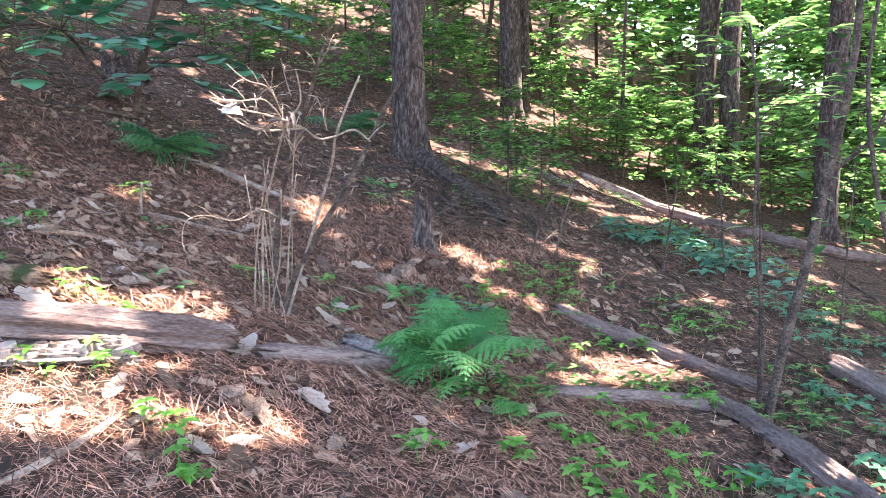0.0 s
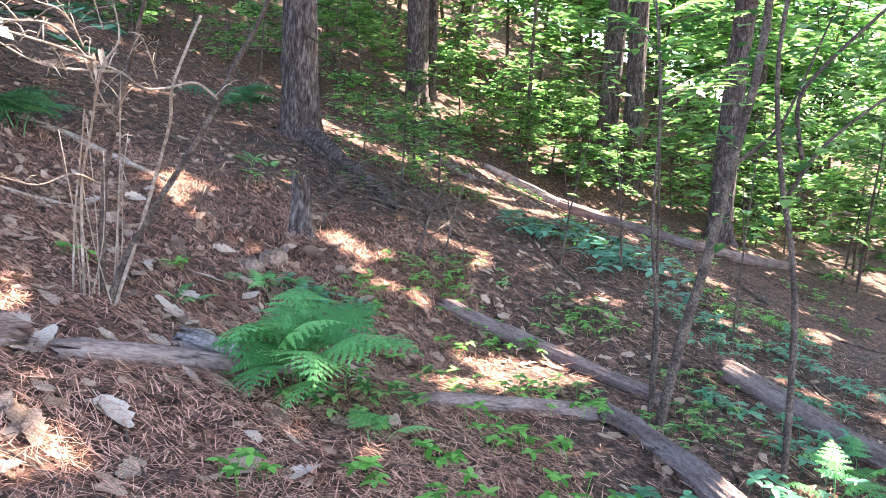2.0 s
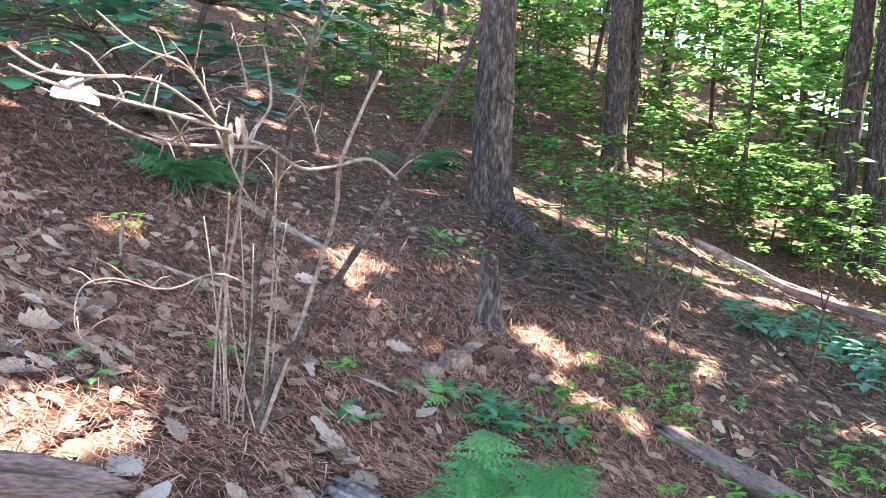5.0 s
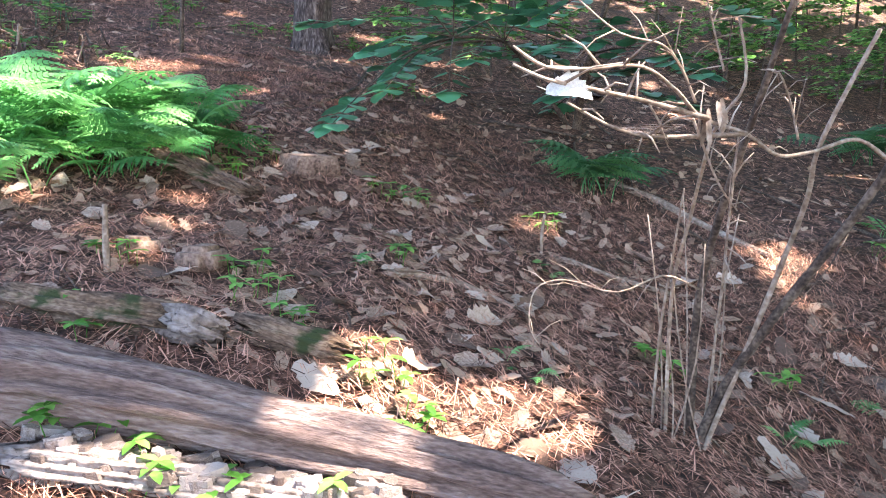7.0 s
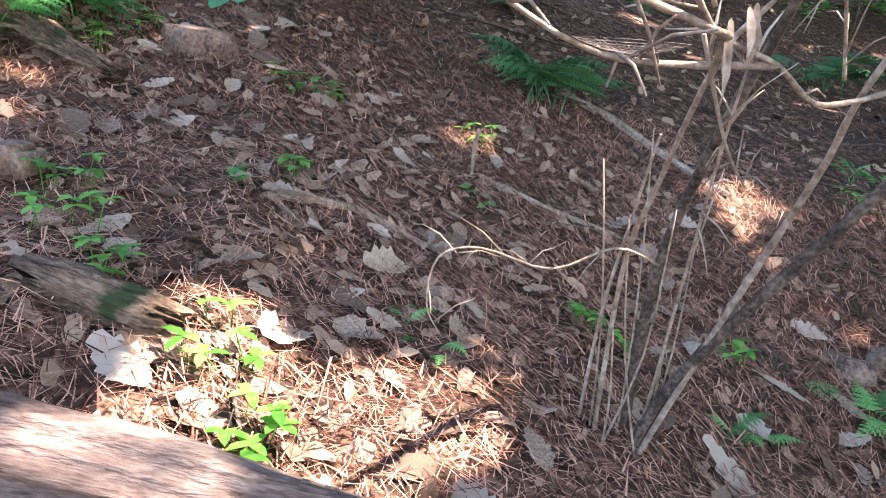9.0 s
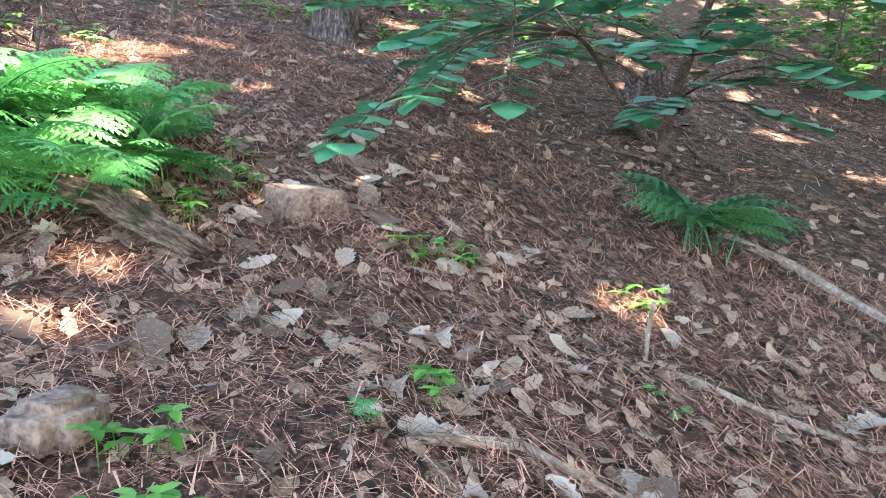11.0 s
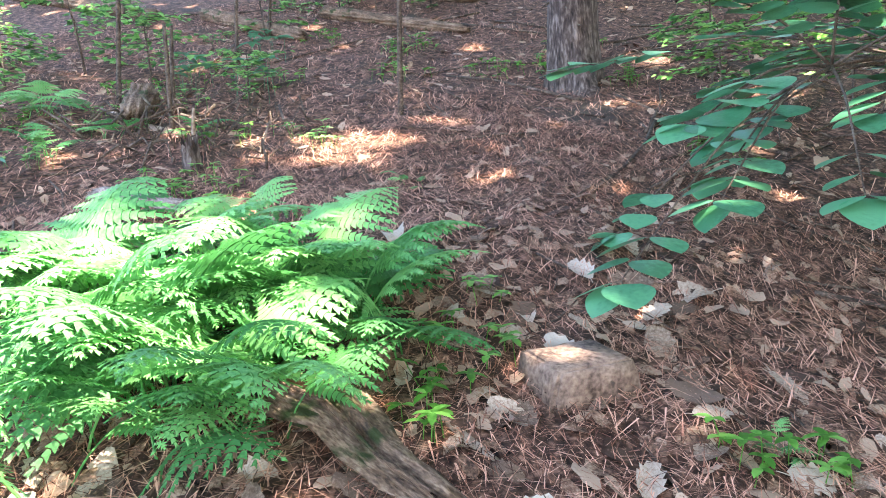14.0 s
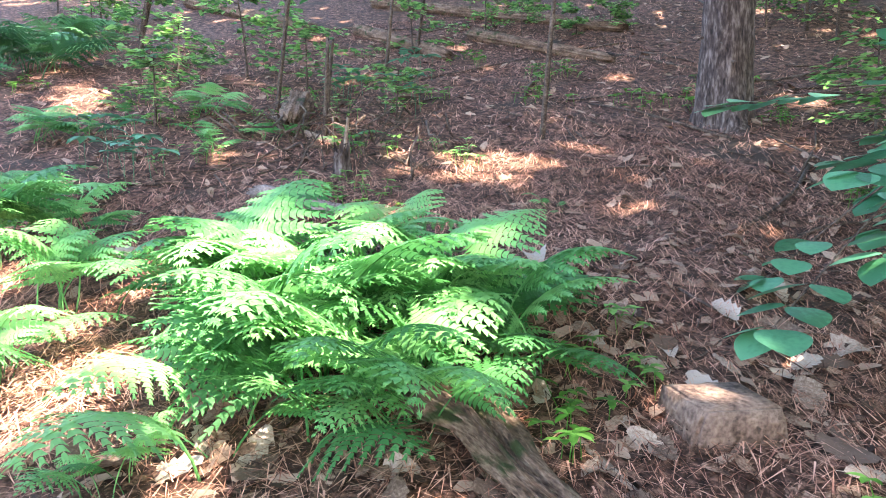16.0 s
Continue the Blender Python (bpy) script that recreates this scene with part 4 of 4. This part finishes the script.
def oval_leaf(shape, base, way, up, length, tone):
    """A rounded, slightly heart-shaped leaf with a folded midrib."""
    way, up, b = Vector(way).normalized(), Vector(up), Vector(base)
    s = way.cross(up).normalized()
    up = s.cross(way)
    n = 8
    mid = [b + way * length * k / n - up * length * 0.08 * (k / n) ** 2 for k in range(n + 1)]
    out = []
    for sg in (1, -1):
        for k in range(1, n):
            w = 0.5 * length * math.sin(math.pi * (k / n) ** 0.82) ** 0.8
            out.append(mid[k] + s * sg * w + up * w * 0.07 - way * length * 0.05 * (1 - k / n))
    f = []
    m = n + 1
    for h in range(2):
        a = m + h * (n - 1)
        f.append((0, a, 1) if h == 0 else (0, 1, a))
        for k in range(1, n - 1):
            q = (k, a + k - 1, a + k, k + 1)
            f.append(q if h == 0 else q[::-1])
        q = (n - 1, a + n - 2, n)
        f.append(q if h == 0 else q[::-1])
    shape.add(mid + out, f, tone)


rh = random.Random(21)
bush = tagged(new("broadleaf_bush"), "shaded bush with large rounded green leaves on spreading twigs", "bush")
HB = Vector((-3.2, 7.9, gz(-3.2, 7.9)))
bush.matrix_basis = Matrix.Translation(HB)
st, lf = Shape(), Shape()
trunk_pts = [(-3.2, 7.9, HB.z - 0.1), (-3.1, 7.85, 0.6), (-2.98, 7.8, 0.95), (-2.85, 7.8, 1.35), (-2.6, 7.7, 1.9)]
tube(st, [Vector(p) - HB for p in trunk_pts], 0.045, 0.02, 9, rnd=rh, steps=4)
tube(st, [Vector(p) - HB for p in ((-3.2, 7.95, HB.z - 0.1), (-3.5, 7.7, 0.7), (-3.6, 7.3, 1.0), (-3.65, 6.6, 0.95))], 0.025, 0.010, 8, rnd=rh, steps=4)
hub = [Vector((-3.1, 7.85, 0.6)), Vector((-3.0, 7.8, 0.9)), Vector((-3.6, 7.3, 1.0)), Vector((-3.65, 6.6, 0.95)), Vector((-2.85, 7.8, 1.35))]
ENDS = ((3, (-3.56, 5.1, 0.21), 3, 0.16), (3, (-3.45, 5.5, 0.45), 3, 0.14), (3, (-4.1, 5.7, 0.3), 3, 0.14), (3, (-3.62, 5.75, 0.52), 4, 0.14), (3, (-3.1, 5.75, 0.44), 3, 0.14), (2, (-3.9, 6.2, 0.66), 4, 0.16), (2, (-3.3, 6.3, 0.72), 4, 0.16), (2, (-4.2, 6.7, 0.8), 4, 0.15),
    (1, (-2.7, 6.5, 0.75), 4, 0.17), (1, (-2.4, 6.9, 0.9), 4, 0.16), (1, (-2.9, 6.9, 0.85), 4, 0.16), (4, (-2.1, 7.1, 1.2), 5, 0.16), (4, (-1.8, 7.6, 1.25), 5, 0.16), (4, (-2.5, 6.7, 1.35), 5, 0.16), (4, (-1.5, 7.9, 1.0), 5, 0.15),
    (4, (-1.6, 7.2, 1.2), 5, 0.17), (4, (-1.0, 7.7, 1.3), 5, 0.16), (4, (-0.75, 8.1, 1.5), 5, 0.15), (4, (-1.3, 6.9, 1.05), 5, 0.16), (4, (-1.9, 6.6, 1.1), 5, 0.17), (4, (-1.2, 7.3, 1.65), 5, 0.16), (4, (-1.9, 6.9, 1.6), 5, 0.16), (4, (-3.4, 6.8, 1.5), 5, 0.16), (2, (-4.4, 7.4, 1.1), 5, 0.15), (2, (-4.7, 7.0, 0.85), 4, 0.15), (4, (-2.2, 8.4, 1.6), 5, 0.15), (0, (-2.2, 7.4, 0.75), 4, 0.16), (4, (-2.9, 7.2, 1.7), 5, 0.16), (2, (-3.9, 7.0, 1.35), 5, 0.15))
for k in range(26):
    h = rh.randrange(5)
    e = hub[h] + Vector((rh.uniform(-1.2, 1.2), rh.uniform(-1.3, 0.5), rh.uniform(-0.35, 0.5)))
    spray(lf, st, hub[h] - HB, e - HB, 5, rh.uniform(0.13, 0.18), rh)
for h, e, n, ln in ENDS:
    spray(lf, st, hub[h] - HB, Vector(e) - HB, n, ln, rh)
part("stem", st.mesh("stem", M_TWIG), bush)
part("foliage", lf.mesh("foliage", M_BROAD), bush)


def leafy_patch(x, y, r, n, leaf, seed, label, mat, name="ground_plant", h=0.2):
    """Low plant: short stalks, each with a fan of leaves."""
    rnd = random.Random(seed)
    s = Shape()
    z = gz(x, y)
    for k in range(n):
        a, q = rnd.uniform(0, 6.28), r * math.sqrt(rnd.random())
        px, py = q * math.cos(a), q * math.sin(a)
        b = Vector((px, py, gz(x + px, y + py) - z - 0.01))
        t = b + Vector((rnd.gauss(0, 0.02), rnd.gauss(0, 0.02), h * rnd.uniform(0.5, 1.2)))
        tube(s, [b, t], 0.002, 0.0015, 4, rnd=rnd, cap=False, tone=0.4)
        c = rnd.uniform(0, 6.28)
        for j in range(rnd.choice((3, 4, 5))):
            c += 1.4
            broad_leaf(s, t, (math.cos(c), math.sin(c), rnd.uniform(-0.25, 0.25)), (0, 0, 1), leaf * rnd.uniform(0.7, 1.2), leaf * 0.5, rnd.random())
    ob = tagged(new(name, s.mesh(name, mat)), label, "plant", "low green plants", "stuff")
    ob.matrix_basis = pose(x, y, z)
    return ob


for i, (x, y, r) in enumerate(((2.6, 7.9, 0.5), (3.1, 7.5, 0.5), (2.05, 8.1, 0.25), (3.4, 8.1, 0.4), (2.9, 8.4, 0.35))):
    leafy_patch(x, y, r * 1.15, 17, 0.15, 50 + i, "low plant with bluish green shaded leaves", M_BLUE)
rp = random.Random(31)
SPOTS = ((-1.75, 2.55), (-1.55, 2.62), (-1.95, 2.5), (-1.35, 2.75), (-1.5, 3.2), (-1.7, 3.35), (-2.3, 3.35), (-2.5, 3.5), (-2.1, 3.3), (-2.9, 3.2), (-2.4, 2.75), (-2.95, 5.2), (-3.05, 5.0), (-2.35, 5.7), (-2.4, 4.3), (-3.6, 4.35), (-3.75, 4.5), (-3.8, 4.75),
    (-3.95, 4.65), (-4.1, 4.9), (-1.2, 4.6), (-0.85, 5.1), (-0.6, 6.9), (-0.3, 7.3), (0.4, 5.6), (0.9, 5.0), (0.5, 4.6), (0.6, 3.2), (0.3, 2.9), (-0.8, 2.3), (-1.0, 2.5), (-0.1, 2.8))
for i, (x, y) in enumerate(SPOTS):
    leafy_patch(x, y, 0.09, 6, 0.055, 100 + i, "small bright green seedling in the litter", M_SPROUT, "seedling", 0.09)
for i, (x, y) in enumerate(((-10.85, 3.83), (-7.37, 3.24), (-8.4, 5.2), (-7.9, 5.6), (-9.0, 6.2), (-7.0, 3.4), (3.56, 6.61), (4.5, 6.78), (-0.13, 5.26), (0.11, 5.16), (3.9, 6.0), (3.2, 5.9), (4.2, 5.6), (3.0, 6.6), (2.3, 3.4), (2.7, 3.9), (2.1, 2.9), (3.1, 4.5), (2.6, 4.6), (3.5, 5.1), (1.5, 3.0), (3.6, 4.2))):
    leafy_patch(x, y, 0.25, 7 if x < 0 else 18, 0.13 if x < -5 else 0.07, 400 + i, "low green plant with broad shaded leaves", M_BROAD, "ground_plant", 0.28 if x < -5 else 0.12)
for i in range(105):
    x, y = rp.uniform(0.1, 6.5), rp.uniform(2.6, 11)
    if i >= 75:
        x, y = rp.uniform(-11, -4), rp.uniform(2.2, 9)
    leafy_patch(x, y, 0.28, 16, 0.055, 200 + i, "low green plants scattered over the litter", M_SPROUT if i % 3 else M_LEAF, "ground_plant", 0.10)


SPRAYS = (((1.86, 4.41, 0.2), (2.18, 4.93, 0.43)), ((1.86, 4.4, 0.0), (2.28, 4.9, 0.16)), ((1.83, 4.45, 0.5), (1.97, 5.03, 0.71)), ((1.87, 4.39, -0.1), (2.49, 4.9, 0.22)), ((1.83, 4.46, 0.45), (2.37, 5.0, 0.68)),
    ((1.85, 4.43, 0.3), (1.75, 4.9, 0.55)), ((1.84, 4.45, 0.45), (2.6, 4.8, 0.6)), ((1.86, 4.4, 0.1), (2.7, 4.75, 0.35)))
rq = random.Random(88)
green = tagged(new("leafy_twigs"), "bright green leafy twigs of a slender sapling", "sapling")
GB = Vector((1.93, 4.35, gz(1.93, 4.35)))
green.matrix_basis = Matrix.Translation(GB)
st, lf = Shape(), Shape()
tube(st, [Vector(p) - GB for p in ((1.95, 4.36, GB.z - 0.1), (1.93, 4.38, -0.9), (1.88, 4.41, -0.1), (1.84, 4.45, 0.5))], 0.009, 0.005, 6, rnd=rq, steps=4)
for o, e in SPRAYS:
    o, e = Vector(o) - GB, Vector(e) - GB
    tube(st, [o, o.lerp(e, 0.5) + Vector((0, 0, 0.05)), e], 0.005, 0.002, 5, rnd=rq, steps=3)
    d = (e - o).normalized()
    sd = d.cross(Vector((0, 0, 1))).normalized()
    for k in range(9):
        p = o.lerp(e, 0.35 + 0.08 * k) + Vector((0, 0, 0.03))
        for sg in (-1, 1):
            broad_leaf(lf, p, d * rq.uniform(0.3, 0.7) + sd * sg + Vector((0, 0, rq.uniform(-0.3, 0.05))), (0, 0, 1), rq.uniform(0.09, 0.14), rq.uniform(0.045, 0.06), rq.random())
part("stem", st.mesh("stem", M_TWIG), green)
part("foliage", lf.mesh("foliage", M_LEAF), green)

# sheet web slung between the dry twigs
web = Shape()
rw = random.Random(4)
for k in range(16):
    a = 6.283 * k / 16
    tube(web, [(0, 0, -0.012), (0.035 * math.cos(a), 0.035 * math.sin(a), -0.008), (0.075 * math.cos(a), 0.06 * math.sin(a), 0.004)], 0.0003, 0.0003, 3, rnd=rw, cap=False)
for j in range(1, 9):
    q = j / 8
    tube(web, [(0.075 * q * math.cos(6.283 * k / 16), 0.06 * q * math.sin(6.283 * k / 16), -0.012 + 0.016 * q * q) for k in range(17)], 0.0003, 0.0003, 3, rnd=rw, cap=False)
ob = tagged(new("spider_web", web.mesh("spider_web", M_FLAKE)), "pale sheet web hung between dry twigs", "web")
ob.matrix_basis = pose(-0.76, 3.17, 0.03)

# single sticks and branches on the ground
for i, (xy, r0, r1, lab) in enumerate((
        (((-2.23, 4.1), (-2.1, 4.34), (-1.84, 4.46)), 0.016, 0.009, "thin grey branch lying in the needles"),
        (((-2.02, 5.27), (-1.76, 5.36), (-1.46, 5.53)), 0.018, 0.012, "weathered branch lying in the needles"),
        (((-2.42, 6.87), (-2.02, 6.8), (-1.57, 6.6), (-1.2, 6.4)), 0.026, 0.018, "weathered branch under the dark fern"),
        (((-1.3, 1.95), (-1.2, 2.25), (-1.15, 2.5)), 0.016, 0.010, "pale curved stick lying on the ground"),
        (((-3.62, 4.40), (-3.42, 4.44)), 0.012, 0.008, "thin pale stick beside the stone"),
        (((-8.1, 4.5), (-7.6, 4.6), (-7.15, 4.73)), 0.03, 0.018, "pale barkless branch on the slope"))):
    fallen_log(xy, r0, r1, lab, 400 + i, M_DRYSTEM, name="branch", lift=0.9)
for i, (x, y, dx, dy, h, r) in enumerate(((-2.82, 3.1, -0.02, 0.02, 0.25, 0.014), (-2.17, 5.33, 0.02, 0.0, 0.22, 0.011), (-6.8, 4.7, 0.02, 0.02, 0.3, 0.014))):
    s = Shape()
    tube(s, [(0, 0, -0.08), (dx * 0.3, dy * 0.4, h * 0.5), (dx, dy, h)], r, r * 0.7, 8, 0.18, random.Random(i), steps=4)
    ob = tagged(new("upright_stick", s.mesh("upright_stick", M_DRYSTEM)), "short broken stick standing in the needles", "stick")
    ob.matrix_basis = pose(x, y, gz(x, y))

# ---- litter ----
def scatter(n, box, seed):
    g = np.random.default_rng(seed)
    x, y = g.uniform(box[0], box[1], n), g.uniform(box[2], box[3], n)
    return g, x, y


def needles(n, box, seed, length, width):
    g, x, y = scatter(n, box, seed)
    z = ground_z(x, y) + g.uniform(0.001, 0.04, n)
    a = g.uniform(0, 2 * np.pi, n)
    ln = g.uniform(0.6, 1.2, n) * length / 2
    t = g.normal(0, 0.14, n)
    e = 0.05
    sx, sy = (ground_z(x + e, y) - ground_z(x - e, y)) / (2 * e), (ground_z(x, y + e) - ground_z(x, y - e)) / (2 * e)
    u = np.stack([np.cos(a), np.sin(a), t + sx * np.cos(a) + sy * np.sin(a)], 1) * ln[:, None]
    w = np.stack([-np.sin(a), np.cos(a), np.zeros(n)], 1) * width / 2
    c = np.stack([x, y, z], 1)
    bow = np.stack([-np.sin(a), np.cos(a), np.full(n, 0.3)], 1) * (g.normal(0, 0.16, n) * length)[:, None]
    V = np.stack([c - u - w, c - u + w, c + u + bow], 1).reshape(-1, 3)
    me = bpy.data.meshes.new("pine_needles")
    me.from_pydata(V.tolist(), [], np.arange(3 * n).reshape(n, 3).tolist())
    me.attributes.new("tone", "FLOAT", "FACE").data.foreach_set("value", g.uniform(0, 1, n).astype(np.float32))
    me.materials.append(M_NEEDLE)
    return tagged(new("pine_needles", me), "dry reddish brown pine needles covering the ground", "needles", kind="stuff")


needles(150000, (-6.5, 1.2, 1.8, 7.0), 1, 0.085, 0.0036)
needles(50000, (-12, 5, -4.0, 12.0), 2, 0.13, 0.0068)
needles(40000, (-7.0, 6.0, -3.5, 1.9), 4, 0.11, 0.006)
needles(36000, (-12, -4.5, 2.5, 9.0), 3, 0.12, 0.006)


def twigs(n, box, seed, lo, hi, r, label, pile=None):
    g = random.Random(seed)
    s = Shape()
    for k in range(n):
        x, y = (g.uniform(box[0], box[1]), g.uniform(box[2], box[3])) if pile is None else (g.gauss(pile[0], pile[2]), g.gauss(pile[1], pile[2]))
        a, ln = g.uniform(0, 6.28), g.uniform(lo, hi)
        p = []
        for j in range(4):
            a += g.gauss(0, 0.18)
            p.append((x, y, gz(x, y) + r * 0.6 + (g.uniform(0, 0.22) if pile else g.uniform(0, 0.015))))
            x, y = x + math.cos(a) * ln / 3, y + math.sin(a) * ln / 3
        q = r * g.uniform(0.5, 1.3)
        tube(s, p, q, q * 0.45, 5, 0.15, g, tone=g.random())
    return tagged(new("fallen_twigs", s.mesh("fallen_twigs", M_TWIG)), label, "twigs", kind="stuff")


twigs(560, (-7, 4, 0.5, 9), 41, 0.12, 0.8, 0.006, "thin dry fallen twigs among the needles")
twigs(220, (-14, 9, 6, 15), 42, 0.4, 1.8, 0.014, "dark fallen branches on the slope")
twigs(110, None, 43, 0.3, 1.0, 0.006, "tangle of dead branches at the tree's foot", (0.35, 7.5, 0.45))
twigs(45, None, 44, 0.3, 1.1, 0.007, "tangle of dead branches at the tree's foot", (0.9, 7.4, 0.5))
twigs(46, None, 45, 0.12, 0.5, 0.008, "heap of broken dry sticks behind the ferns", (-6.9, 4.9, 0.35))
twigs(30, None, 46, 0.15, 0.6, 0.01, "heap of broken dry sticks behind the ferns", (-7.6, 4.6, 0.3))

LEAVES = [curled(700 + i, M_DEAD, 3 + i % 4, curl=0.06 + 0.08 * (i % 4)) for i in range(9)]
LEAF_ME = [s.mesh("leaf", M_DEAD) for s in LEAVES]


def leaf_pose(g, x, y, size, lift=0.012):
    e = 0.06
    n = Vector(((gz(x - e, y) - gz(x + e, y)) / (2 * e), (gz(x, y - e) - gz(x, y + e)) / (2 * e), 1)).normalized()
    q = n.to_track_quat("Z", "Y").to_matrix().to_4x4()
    return Matrix.Translation((x, y, gz(x, y) + lift)) @ q @ pose(0, 0, 0, g.gauss(0, 13), g.gauss(0, 13), g.uniform(0, 360)) @ Matrix.Scale(size, 4)


SIMPLE = [curled(800 + i, M_DEADS, 2 + i % 3, curl=0.05 + 0.08 * (i % 4), n=4, ribs=(-1, 0, 1)) for i in range(9)]
gs = random.Random(61)
s = Shape()
for k in range(9800):
    x, y = (gs.uniform(-11, 5), gs.uniform(-3, 12)) if k < 7000 else (gs.uniform(-5.5, 2.6), gs.uniform(2.2, 8)) if k < 8600 else (gs.uniform(-4.8, -1.2), gs.uniform(3.1, 6.2))
    m = leaf_pose(gs, x, y, gs.uniform(0.04, 0.12), gs.uniform(0.004, 0.022))
    src = SIMPLE[k % 9]
    s.add([m @ Vector(v) for v in src.v[:src.flat]], [f for f in src.f if max(f) < src.flat], gs.random())
tagged(new("leaf_litter", s.mesh("leaf_litter", M_DEADS)), "dry tan fallen leaves scattered over the needles", "leaf litter", kind="stuff")
PLACED = ((-0.62, 5.09, 0.18), (-0.69, 4.4, 0.2), (-1.05, 3.78, 0.12), (-1.22, 3.47, 0.13), (-0.97, 4.97, 0.12), (-2.09, 3.59, 0.12), (-1.95, 3.66, 0.12), (-2.9, 3.77, 0.18), (-3.3, 5.11, 0.16), (-3.21, 5.08, 0.12), (-3.06, 4.37, 0.13), (-2.8, 5.62, 0.12),
    (-2.93, 3.8, 0.17), (-2.58, 4.6, 0.13), (-2.83, 4.1, 0.13), (-2.46, 5.34, 0.13), (-2.33, 4.99, 0.13), (-2.26, 5.11, 0.13), (-3.16, 3.55, 0.13), (-3.6, 3.81, 0.15))
PLACED_FAR = ((-3.71, 5.45, 0.13), (-2.45, 4.63, 0.14), (-4.71, 4.93, 0.15), (-5.59, 3.31, 0.22), (-8.2, 5.74, 0.22), (-0.71, 2.76, 0.12), (-0.73, 2.56, 0.12), (-0.76, 2.79, 0.13), (0.64, 2.85, 0.14))
for k, (x, y, size) in enumerate(PLACED + PLACED_FAR):
    part("leaf", LEAF_ME[(k * 4) % 9], ground, leaf_pose(gs, x, y, size * 1.1, 0.03))
for k in range(260):
    x, y = gs.uniform(-4.6, 0.4), gs.uniform(2.4, 6.2)
    part("leaf", LEAF_ME[k % 9], ground, leaf_pose(gs, x, y, gs.uniform(0.09, 0.19), 0.018))
